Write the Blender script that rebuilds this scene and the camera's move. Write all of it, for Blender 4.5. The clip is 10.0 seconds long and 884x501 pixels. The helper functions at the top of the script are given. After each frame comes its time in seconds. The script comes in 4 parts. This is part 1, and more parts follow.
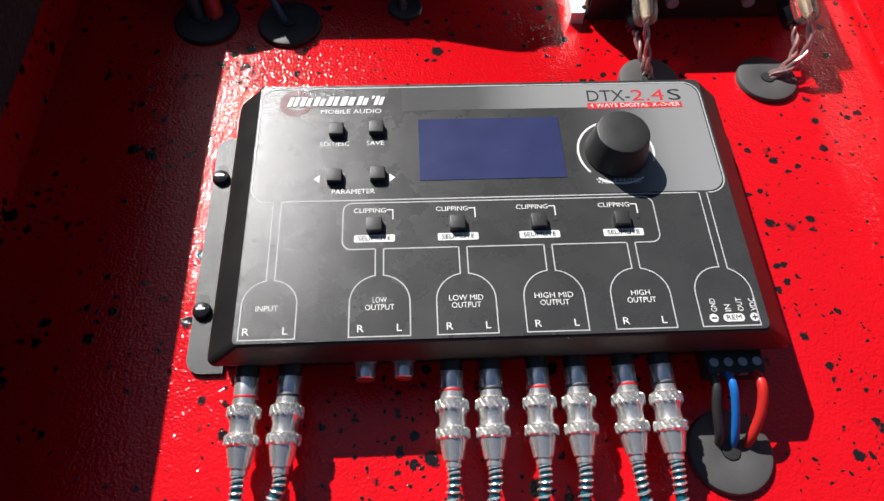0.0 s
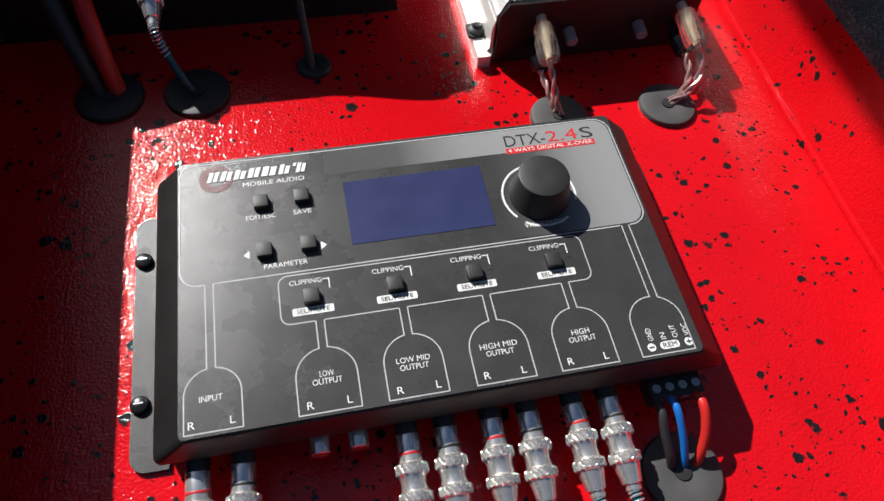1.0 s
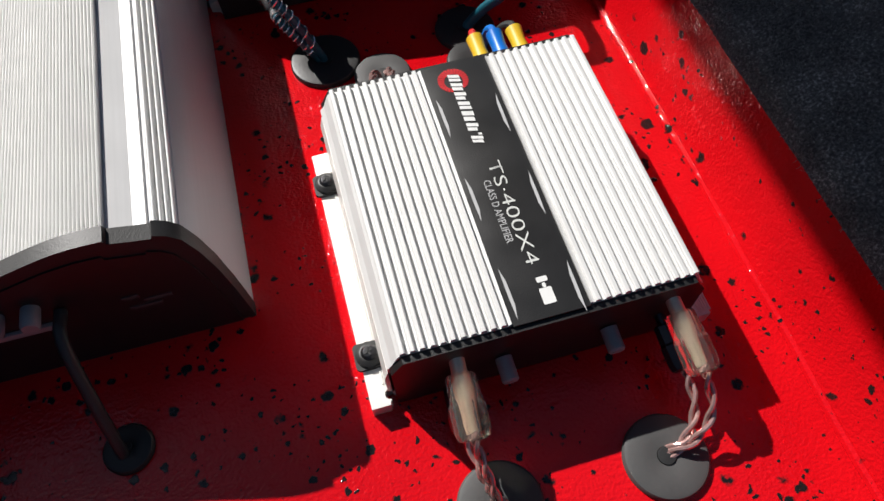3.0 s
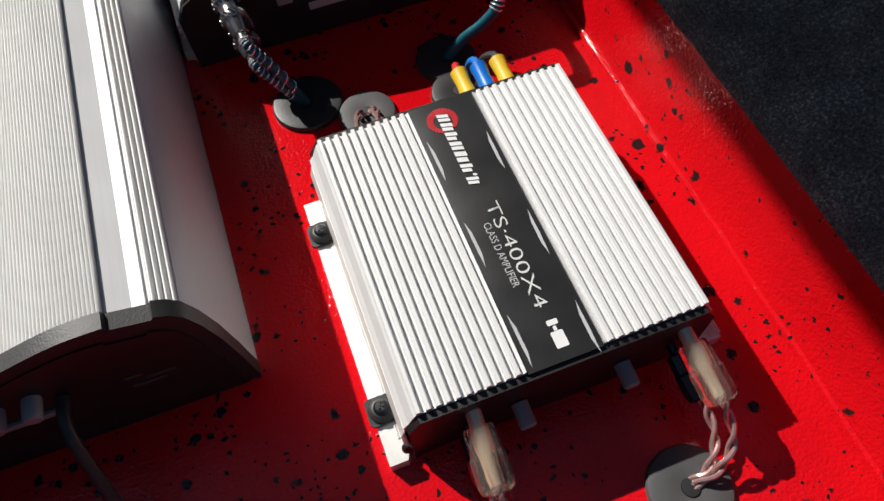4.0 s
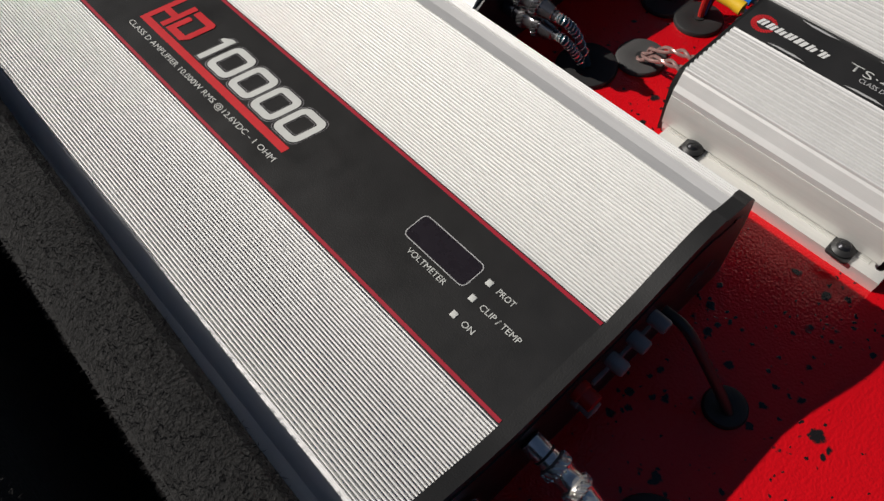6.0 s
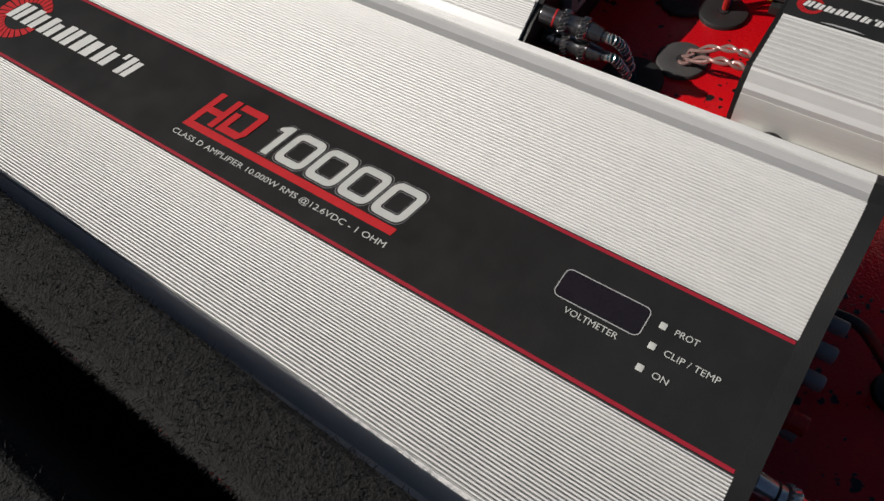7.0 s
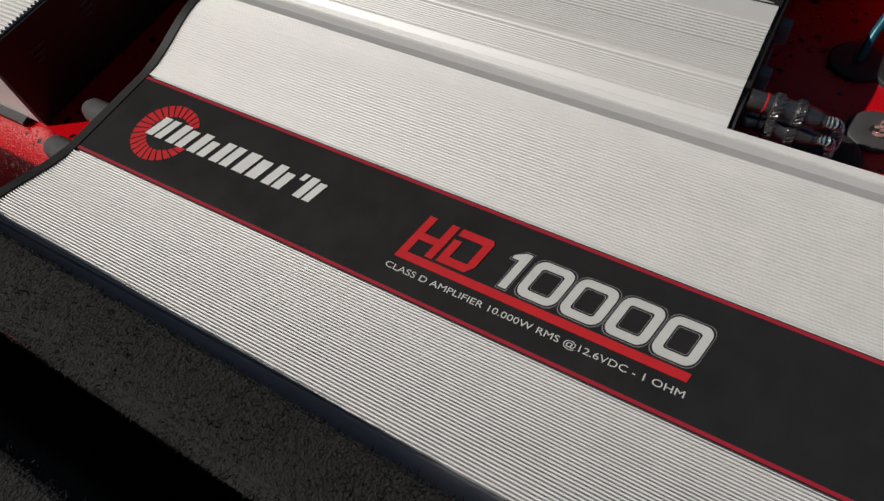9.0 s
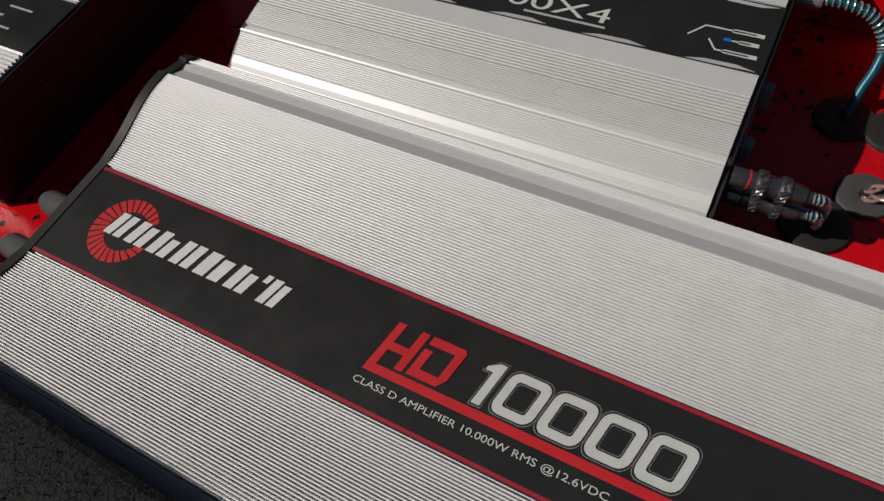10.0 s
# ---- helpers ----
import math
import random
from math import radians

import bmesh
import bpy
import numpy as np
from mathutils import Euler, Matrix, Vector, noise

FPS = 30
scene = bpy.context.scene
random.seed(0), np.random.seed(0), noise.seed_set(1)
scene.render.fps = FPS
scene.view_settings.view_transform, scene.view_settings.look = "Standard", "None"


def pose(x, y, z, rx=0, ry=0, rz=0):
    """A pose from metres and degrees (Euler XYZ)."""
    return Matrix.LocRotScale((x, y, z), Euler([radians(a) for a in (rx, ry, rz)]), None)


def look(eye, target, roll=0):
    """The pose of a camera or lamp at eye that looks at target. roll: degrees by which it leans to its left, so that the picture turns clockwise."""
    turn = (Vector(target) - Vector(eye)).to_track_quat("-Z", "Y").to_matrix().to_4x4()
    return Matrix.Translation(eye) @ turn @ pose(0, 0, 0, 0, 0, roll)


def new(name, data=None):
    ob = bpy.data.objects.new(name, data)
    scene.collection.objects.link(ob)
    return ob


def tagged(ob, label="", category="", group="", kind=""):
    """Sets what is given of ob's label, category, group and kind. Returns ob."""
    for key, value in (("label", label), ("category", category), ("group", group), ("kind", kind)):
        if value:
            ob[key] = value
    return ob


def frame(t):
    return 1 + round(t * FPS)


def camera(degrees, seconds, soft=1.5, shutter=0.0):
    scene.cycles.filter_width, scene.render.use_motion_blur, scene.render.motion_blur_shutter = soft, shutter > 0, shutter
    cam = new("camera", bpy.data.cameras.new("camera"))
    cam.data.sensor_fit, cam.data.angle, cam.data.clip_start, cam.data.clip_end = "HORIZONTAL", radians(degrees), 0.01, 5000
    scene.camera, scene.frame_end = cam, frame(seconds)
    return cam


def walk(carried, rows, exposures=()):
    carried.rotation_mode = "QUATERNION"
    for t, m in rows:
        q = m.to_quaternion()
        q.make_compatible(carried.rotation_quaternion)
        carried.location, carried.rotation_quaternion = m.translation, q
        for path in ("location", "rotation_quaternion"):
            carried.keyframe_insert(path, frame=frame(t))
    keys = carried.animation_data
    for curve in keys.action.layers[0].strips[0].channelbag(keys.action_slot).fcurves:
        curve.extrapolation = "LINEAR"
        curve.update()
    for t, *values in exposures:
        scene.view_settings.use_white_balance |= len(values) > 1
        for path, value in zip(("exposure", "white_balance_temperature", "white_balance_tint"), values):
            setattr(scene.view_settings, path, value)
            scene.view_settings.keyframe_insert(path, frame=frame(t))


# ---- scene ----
cam = camera(65.34, 10.0)
PATH = [
    (0, (0.06827, -0.10588, 0.28384), (0.07830, 0.04143, 0.02270), 1.88),
    (0.5, (0.05919, -0.10468, 0.28607), (0.07960, 0.04254, 0.02548), 3.55),
    (1, (0.06441, -0.09236, 0.29324), (0.10747, 0.05900, 0.03782), 5.50),
    (1.2, (0.08398, -0.07508, 0.29615), (0.12686, 0.07860, 0.04210), 4.26),
    (1.5, (0.11043, -0.02883, 0.29843), (0.15426, 0.12105, 0.04228), 2.90),
    (2, (0.13381, 0.03094, 0.28443), (0.17369, 0.18278, 0.02879), -0.99),
    (2.5, (0.15531, 0.08505, 0.27636), (0.19330, 0.23262, 0.01794), -1.85),
    (3, (0.17107, 0.12079, 0.27136), (0.20473, 0.26367, 0.00973), -3.01),
    (3.2, (0.17805, 0.12763, 0.27102), (0.21234, 0.27019, 0.00929), -3.15),
    (4.3, (0.15649, 0.15092, 0.28478), (0.20153, 0.28961, 0.02260), -7.06),
    (4.5, (0.12238, 0.16048, 0.29137), (0.17188, 0.29795, 0.02935), -8.22),
    (5, (0.03415, 0.17425, 0.29898), (0.09848, 0.30836, 0.03845), -5.65),
    (5.5, (-0.03300, 0.19196, 0.30533), (0.04590, 0.32492, 0.04824), -6.31),
    (5.7, (-0.05351, 0.20461, 0.30952), (0.02918, 0.32980, 0.04974), -5.87),
    (6.8, (-0.10497, 0.27397, 0.30071), (0.00114, 0.38952, 0.04500), -13.92),
    (7, (-0.10922, 0.29555, 0.30768), (0.00207, 0.40685, 0.05228), -12.68),
    (7.5, (-0.11462, 0.34332, 0.31462), (0.00452, 0.44809, 0.06001), -10.67),
    (8, (-0.12188, 0.38950, 0.31614), (-0.00212, 0.49868, 0.06368), -12.38),
    (8.5, (-0.12168, 0.41496, 0.31723), (0.00382, 0.51443, 0.06355), -9.82),
    (9, (-0.12021, 0.43162, 0.31860), (0.00305, 0.53508, 0.06541), -12.73),
    (9.5, (-0.11348, 0.44107, 0.31970), (0.01128, 0.54465, 0.06730), -13.35),
    (10, (-0.07276, 0.44126, 0.32778), (0.05096, 0.54445, 0.07471), -14.66),
]

# Stops of exposure along the walk: the picture darkens as the pale heat sinks fill it.
EXPOSURE = [(0.0, 0.72, 6000, 10), (0.7, 0.68, 6000, 10), (1.2, 0.48, 6000, 10), (2.0, 0.50, 6050, 10), (3.2, 0.38, 6100, 10), (4.5, 0.08, 6200, 10), (5.0, -0.22, 6250, 10), (5.7, -0.15, 6250, 10), (7.0, -0.35, 6250, 10), (8.5, -0.45, 6250, 10), (10.0, -0.64, 6250, 10)]
walk(cam, [(t, look(eye, target, roll)) for t, eye, target, roll in PATH], EXPOSURE)

# ---- sun and sky ----
SUN_WAY = Vector((-0.400, 0.653, 0.643)).normalized()
sky_world = bpy.data.worlds.new("sky")
scene.world = sky_world
sky_world.use_nodes = True
_nt = sky_world.node_tree
_sky = _nt.nodes.new("ShaderNodeTexSky")
_sky.sky_type = "NISHITA"
_sky.sun_disc = False
_sky.sun_elevation = math.asin(SUN_WAY.z)
_sky.sun_rotation = math.atan2(SUN_WAY.x, SUN_WAY.y)
_nt.links.new(_sky.outputs[0], _nt.nodes["Background"].inputs[0])
_nt.nodes["Background"].inputs[1].default_value = 0.031
sun_data = bpy.data.lights.new("sun", "SUN")
sun_data.energy, sun_data.angle, sun_data.color = 5.0, radians(0.53), (1.0, 0.93, 0.84)
sun = new("sun", sun_data)
sun.rotation_euler = SUN_WAY.to_track_quat("Z", "Y").to_euler()
sun.location = SUN_WAY * 3


# ---- materials ----
class Mat:
    """A small builder of node materials."""

    def __init__(self, name, colour=(0.5, 0.5, 0.5), rough=0.5, metal=0.0, **more):
        self.m = bpy.data.materials.new(name)
        self.m.use_nodes = True
        self.t = self.m.node_tree
        self.b = self.t.nodes["Principled BSDF"]
        self.b.inputs["Base Color"].default_value = (*colour, 1)
        self.b.inputs["Roughness"].default_value = rough
        self.b.inputs["Metallic"].default_value = metal
        for k, v in more.items():
            self.b.inputs[k.replace("_", " ")].default_value = v
        self.co = None

    def node(self, kind, **values):
        n = self.t.nodes.new("ShaderNode" + kind)
        for k, v in values.items():
            if k in n.inputs:
                n.inputs[k].default_value = v
        return n

    def link(self, a, b):
        self.t.links.new(a, b)

    def place(self):
        if self.co is None:
            self.co = self.node("TexCoord").outputs["Object"]
        return self.co

    def noise(self, scale, detail=3.0, rough=0.5, stretch=None):
        n = self.node("TexNoise", Scale=scale, Detail=detail, Roughness=rough)
        src = self.place()
        if stretch:
            mp = self.node("Mapping")
            mp.inputs["Scale"].default_value = stretch
            self.link(src, mp.inputs["Vector"])
            src = mp.outputs[0]
        self.link(src, n.inputs["Vector"])
        return n.outputs["Fac"]

    def ramp(self, fac, *stops):
        r = self.node("ValToRGB")
        while len(r.color_ramp.elements) < len(stops):
            r.color_ramp.elements.new(0.5)
        for e, (p, c) in zip(r.color_ramp.elements, stops):
            e.position = p
            e.color = (*c, 1) if isinstance(c, tuple) else (c, c, c, 1)
        self.link(fac, r.inputs[0])
        return r.outputs[0]

    def math(self, op, a, b=0.0, c=0.0):
        n = self.node("Math")
        n.operation = op
        for i, v in enumerate((a, b, c)):
            if isinstance(v, (int, float)):
                n.inputs[i].default_value = v
            else:
                self.link(v, n.inputs[i])
        return n.outputs[0]

    def mix(self, fac, a, b):
        n = self.t.nodes.new("ShaderNodeMix")
        n.data_type = "RGBA"
        for i, v in ((0, fac), (6, a), (7, b)):
            if isinstance(v, tuple):
                n.inputs[i].default_value = (*v, 1)
            elif isinstance(v, (int, float)):
                n.inputs[i].default_value = v
            else:
                self.link(v, n.inputs[i])
        return n.outputs[2]

    def colour(self, out):
        self.link(out, self.b.inputs["Base Color"])
        return self

    def rough(self, out):
        self.link(out, self.b.inputs["Roughness"])
        return self

    def bump(self, height, strength=0.3, distance=0.001):
        n = self.node("Bump", Strength=strength, Distance=distance)
        self.link(height, n.inputs["Height"])
        self.link(n.outputs[0], self.b.inputs["Normal"])
        return self


def red_paint():
    a = Mat("red_speckled_paint", (0.6, 0.01, 0.012), 0.30)
    a.b.inputs["Specular IOR Level"].default_value = 0.5
    base = a.ramp(a.noise(9, 4), (0.3, (0.50, 0.0025, 0.006)), (0.7, (0.63, 0.004, 0.008)))
    warp = a.node("TexNoise", Scale=300.0, Detail=3.0)
    a.link(a.place(), warp.inputs["Vector"])
    shift = a.node("VectorMath")
    shift.operation = "MULTIPLY_ADD"
    a.link(warp.outputs["Color"], shift.inputs[0])
    shift.inputs[1].default_value = (0.0042, 0.0042, 0.0042)
    a.link(a.place(), shift.inputs[2])
    dense = a.ramp(a.noise(22, 2), (0.38, 0.0), (0.62, 1.0))
    mask = None
    for scale, start, gain in ((95, 0.58, 0.80), (165, 0.60, 0.85), (330, 0.66, 1.0)):
        v = a.node("TexVoronoi", Scale=float(scale))
        a.link(shift.outputs[0], v.inputs["Vector"])
        sep = a.node("SeparateColor")
        a.link(v.outputs["Color"], sep.inputs[0])
        size = a.math("MULTIPLY", a.math("SUBTRACT", sep.outputs[0], a.math("MULTIPLY_ADD", dense, -0.30, start + 0.15)), gain)
        spot = a.math("MULTIPLY", a.math("SUBTRACT", size, v.outputs["Distance"]), 12.0)
        spot = a.math("MINIMUM", a.math("MAXIMUM", spot, 0.0), 1.0)
        mask = spot if mask is None else a.math("MAXIMUM", mask, spot)
    a.colour(a.mix(mask, base, (0.012, 0.010, 0.010)))
    peel = a.math("ADD", a.noise(700, 1), a.math("MULTIPLY", a.noise(200, 2), 0.8))
    a.rough(a.math("MULTIPLY_ADD", a.noise(60, 3), 0.05, 0.05))
    a.bump(a.math("ADD", peel, a.math("MULTIPLY", mask, 0.2)), 1.0, 0.00038)
    a.b.inputs["Coat Weight"].default_value = 0.08
    a.b.inputs["Coat Roughness"].default_value = 0.16
    return a.m


def silver(name, colour=(0.82, 0.815, 0.80), rough=0.60, metal=0.36):
    a = Mat(name, colour, rough, metal)
    grain = a.noise(900, 2, 0.5, (1.0, 0.02, 1.0))
    dust = a.noise(70, 4, 0.6)
    lo, hi = tuple(c * 0.9 for c in colour), tuple(min(1.0, c * 1.07) for c in colour)
    a.colour(a.mix(a.math("ADD", a.math("MULTIPLY", grain, 0.6), a.math("MULTIPLY", dust, 0.4)), lo, hi))
    a.rough(a.math("MULTIPLY_ADD", dust, 0.16, rough - 0.08))
    a.bump(grain, 0.08, 0.0003)
    return a.m


def black_coat(name, value=0.02, rough=0.45, grain=1400, strength=0.25):
    a = Mat(name, (value, value, value), rough)
    n = a.noise(grain, 2)
    d = a.noise(45, 4, 0.6)
    a.colour(a.mix(d, (value * 0.8,) * 3, (value * 1.5, value * 1.45, value * 1.42)))
    a.rough(a.math("MULTIPLY_ADD", d, 0.2, rough - 0.1))
    a.bump(n, strength, 0.0004)
    return a.m


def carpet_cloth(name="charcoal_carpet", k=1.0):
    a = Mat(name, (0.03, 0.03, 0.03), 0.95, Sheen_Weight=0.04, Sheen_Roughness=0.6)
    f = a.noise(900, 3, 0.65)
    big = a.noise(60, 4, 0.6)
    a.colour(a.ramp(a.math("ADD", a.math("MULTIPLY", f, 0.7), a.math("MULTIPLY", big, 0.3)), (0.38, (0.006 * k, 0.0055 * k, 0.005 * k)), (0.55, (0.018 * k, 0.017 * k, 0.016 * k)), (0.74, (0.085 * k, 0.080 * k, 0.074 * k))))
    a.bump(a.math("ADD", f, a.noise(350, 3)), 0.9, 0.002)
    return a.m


def plain(name, colour, rough=0.5, metal=0.0, wear=0.15, scale=120, **more):
    a = Mat(name, colour, rough, metal, **more)
    d = a.noise(scale, 4, 0.6)
    a.colour(a.mix(d, tuple(c * (1 - wear) for c in colour), tuple(min(1, c * (1 + wear)) for c in colour)))
    a.rough(a.math("MULTIPLY_ADD", d, 0.14, rough - 0.07))
    a.bump(a.noise(scale * 9, 2), 0.1, 0.0003)
    return a.m


RED = red_paint()
ALU = silver("anodised_aluminium")
ALU_DULL = silver("dull_aluminium", (0.70, 0.695, 0.68), 0.5, 0.22)
ALU_SMOOTH = silver("smooth_aluminium", (0.60, 0.61, 0.63), 0.55, 0.30)
ALU_BAND = silver("smooth_aluminium_strip", (0.64, 0.635, 0.63), 0.56, 0.22)
ALU_PALE = silver("pale_aluminium", (0.76, 0.75, 0.71), 0.42, 0.4)
BLACK = black_coat("black_powder_coat", 0.011, 0.42, 3500)
FACE = black_coat("charcoal_face", 0.037, 0.28, 3000, 0.24)
CAP = black_coat("black_end_cap", 0.016, 0.5)
LABEL = black_coat("black_label", 0.019, 0.36, 1500, 0.22)
RUBBER = black_coat("grey_rubber", 0.055, 0.6, 600, 0.15)
RUBBER_DARK = black_coat("black_rubber", 0.02, 0.5, 600, 0.15)
CARPET = carpet_cloth("charcoal_carpet", 0.5)
# The same carpet in a lighter colour, making up for shade on the right.
CARPET_LIGHTENED = carpet_cloth("carpet_lightened_in_shade", 9.0)
WHITE = plain("white_print", (0.72, 0.72, 0.70), 0.5)
GREY_PRINT = plain("grey_print", (0.46, 0.46, 0.46), 0.5)
PALE_PRINT = plain("pale_grey_print", (0.60, 0.61, 0.58), 0.45)
RED_LINE = plain("dull_red_line", (0.36, 0.018, 0.035), 0.45)
GLOSSY_GREY = plain("glossy_grey_plastic", (0.10, 0.10, 0.10), 0.2, 0.0, 0.3, 200)
BRASS_CONTACT = plain("pale_brass_contact", (0.78, 0.68, 0.52), 0.35, 0.4, 0.2, 300)
DULL_RED = plain("faint_red_print", (0.14, 0.030, 0.032), 0.4)
# Chrome darkened in colour for the shade over the long amplifier's plugs.
SHADED_CHROME = plain("chrome_darkened_as_shaded", (0.30, 0.29, 0.29), 0.22, 0.9, 0.2, 200)
SMOKE = plain("dark_plug_plastic", (0.025, 0.022, 0.024), 0.14, 0.0, 0.3, 200)
RED_PRINT = plain("red_print", (0.55, 0.02, 0.025), 0.45)
DARK_PRINT = plain("dark_print", (0.02, 0.02, 0.02), 0.5)
BLUE_SCREEN = plain("blue_display", (0.030, 0.037, 0.105), 0.25, 0.0, 0.2, 60, Coat_Weight=0.4)
DARK_GLASS = plain("dark_display", (0.017, 0.014, 0.019), 0.28)
CHROME = plain("chrome", (0.91, 0.90, 0.88), 0.22, 0.82, 0.08, 200)
BRASS = plain("warm_nickel", (0.93, 0.90, 0.85), 0.20, 0.84, 0.08, 200)
COPPER = plain("copper_strand", (0.58, 0.36, 0.33), 0.17, 0.6, 0.4, 500, Coat_Weight=0.8)
TEAL = plain("teal_braid", (0.01, 0.10, 0.14), 0.35, 0.2, 0.5, 700)
RED_WIRE = plain("red_wire", (0.55, 0.02, 0.015), 0.4)
BLUE_WIRE = plain("blue_wire", (0.015, 0.16, 0.55), 0.4)
BLACK_WIRE = plain("black_wire", (0.03, 0.03, 0.03), 0.45)
YELLOW = plain("yellow_sleeve", (0.75, 0.48, 0.02), 0.45)
BLUE_SLEEVE = plain("blue_sleeve", (0.01, 0.16, 0.60), 0.35)
GREY_PLASTIC = plain("grey_plastic", (0.30, 0.29, 0.30), 0.5)
SCREW = plain("black_steel", (0.05, 0.05, 0.055), 0.3, 0.8)
STEEL = plain("zinc_steel", (0.45, 0.45, 0.45), 0.3, 1.0)
SHADE_PANEL = plain("shade_panel_grey", (0.10, 0.10, 0.11), 0.4)
ASPHALT = plain("asphalt", (0.05, 0.05, 0.05), 0.9, 0.0, 0.4, 90)


def clear_plastic():
    a = Mat("clear_plastic", (1.0, 0.93, 0.80), 0.05, 0.0, IOR=1.42)
    a.b.inputs["Transmission Weight"].default_value = 0.95
    a.rough(a.math("MULTIPLY_ADD", a.noise(300, 3), 0.12, 0.01))
    a.bump(a.noise(230, 3), 0.4, 0.0018)
    return a.m


CLEAR = clear_plastic()


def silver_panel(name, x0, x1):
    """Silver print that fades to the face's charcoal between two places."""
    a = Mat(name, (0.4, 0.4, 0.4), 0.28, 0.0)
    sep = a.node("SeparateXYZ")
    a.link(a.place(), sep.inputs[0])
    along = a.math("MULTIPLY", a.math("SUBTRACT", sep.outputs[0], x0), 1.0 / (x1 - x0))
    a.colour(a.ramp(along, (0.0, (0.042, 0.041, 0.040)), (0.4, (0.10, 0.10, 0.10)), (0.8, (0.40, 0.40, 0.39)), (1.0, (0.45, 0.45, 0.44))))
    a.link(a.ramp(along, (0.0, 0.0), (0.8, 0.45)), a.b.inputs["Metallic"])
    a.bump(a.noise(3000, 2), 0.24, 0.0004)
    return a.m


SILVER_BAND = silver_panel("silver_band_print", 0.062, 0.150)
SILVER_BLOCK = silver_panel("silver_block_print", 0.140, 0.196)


# ---- mesh helpers ----
def shade(me, angle=35):
    for p in me.polygons:
        p.use_smooth = True
    me.set_sharp_from_angle(angle=radians(angle))


def mesh_from(bm, name, material, smooth=35):
    bmesh.ops.recalc_face_normals(bm, faces=bm.faces)
    me = bpy.data.meshes.new(name)
    bm.to_mesh(me)
    bm.free()
    for m in material if isinstance(material, (list, tuple)) else [material]:
        me.materials.append(m)
    if smooth:
        shade(me, smooth)
    return me


def part(name, bm, material, parent, label="", smooth=35):
    ob = new(name, mesh_from(bm, name, material, smooth))
    ob.parent = parent
    if label:
        tagged(ob, label)
    return ob


def thing(name, at, label, category, group="", turn=0.0, kind=""):
    ob = new(name)
    ob.empty_display_size = 0.02
    ob.matrix_basis = pose(*at, 0, 0, turn)
    return tagged(ob, label, category, group, kind)


def setting(name, bm, material, label, smooth=35):
    return tagged(new(name, mesh_from(bm, name, material, smooth)), label, kind="structure")


def box(bm, lo, hi, bevel=0.0, segments=2):
    vs = [bm.verts.new((x, y, z)) for x in (lo[0], hi[0]) for y in (lo[1], hi[1]) for z in (lo[2], hi[2])]
    fs = [bm.faces.new([vs[i] for i in q]) for q in ((0, 1, 3, 2), (4, 6, 7, 5), (0, 4, 5, 1), (2, 3, 7, 6), (0, 2, 6, 4), (1, 5, 7, 3))]
    if bevel:
        bmesh.ops.bevel(bm, geom=list({e for f in fs for e in f.edges}), offset=bevel, segments=segments, affect="EDGES", profile=0.6)
    return bm


def block(lo, hi, bevel=0.0, segments=2):
    return box(bmesh.new(), lo, hi, bevel, segments)


def lathe(bm, profile, m=Matrix(), seg=24, ridges=0, twist=0.0, ridged=()):
    """Turns (radius, height) pairs round z. Between the heights in ridged the skin carries slanting ridges."""
    rings = []
    if ridges:
        fine = []
        for (r0, h0), (r1, h1) in zip(profile, profile[1:]):
            k = 8 if any(a <= (h0 + h1) / 2 <= b for a, b in ridged) else 1
            fine += [(r0 + (r1 - r0) * i / k, h0 + (h1 - h0) * i / k) for i in range(k)]
        profile = fine + [profile[-1]]
    for r, h in profile:
        on = any(a <= h <= b for a, b in ridged)
        ring = []
        for i in range(seg):
            w = 2 * math.pi * i / seg
            k = r * (1 + (0.02 if math.sin(ridges * w + twist * h) > -0.45 else -0.11) * on) if ridges else r
            ring.append(bm.verts.new(m @ Vector((k * math.cos(w), k * math.sin(w), h))))
        rings.append(ring)
    for a, b in zip(rings, rings[1:]):
        for i in range(seg):
            bm.faces.new((a[i], a[(i + 1) % seg], b[(i + 1) % seg], b[i]))
    bm.faces.new(list(reversed(rings[0])))
    bm.faces.new(rings[-1])
    return bm


def glide(points, n=8):
    """A smooth line through points."""
    p = [Vector(v) for v in points]
    p = [2 * p[0] - p[1]] + p + [2 * p[-1] - p[-2]]
    out = []
    for a, b, c, d in zip(p, p[1:], p[2:], p[3:]):
        for k in range(n):
            t = k / n
            out.append(0.5 * (2 * b + (c - a) * t + (2 * a - 5 * b + 4 * c - d) * t * t + (3 * b - a - 3 * c + d) * t ** 3))
    return out + [p[-2]]


def frames_along(line):
    """Points of a line with two directions across it."""
    side = None
    out = []
    for i, v in enumerate(line):
        way = (line[min(i + 1, len(line) - 1)] - line[max(i - 1, 0)]).normalized()
        if side is None:
            side = way.orthogonal().normalized()
        side = (side - way * side.dot(way)).normalized()
        out.append((v, side.copy(), way.cross(side)))
    return out


def tube(bm, line, radius, seg=10):
    """Sweeps a circle along a line; radius: a number or one for each point."""
    rings = []
    for i, (v, a, b) in enumerate(frames_along(line)):
        r = radius[i] if isinstance(radius, (list, tuple)) else radius
        rings.append([bm.verts.new(v + r * (a * math.cos(2 * math.pi * k / seg) + b * math.sin(2 * math.pi * k / seg))) for k in range(seg)])
    for a, b in zip(rings, rings[1:]):
        for i in range(seg):
            bm.faces.new((a[i], a[(i + 1) % seg], b[(i + 1) % seg], b[i]))
    bm.faces.new(list(reversed(rings[0])))
    bm.faces.new(rings[-1])
    return bm


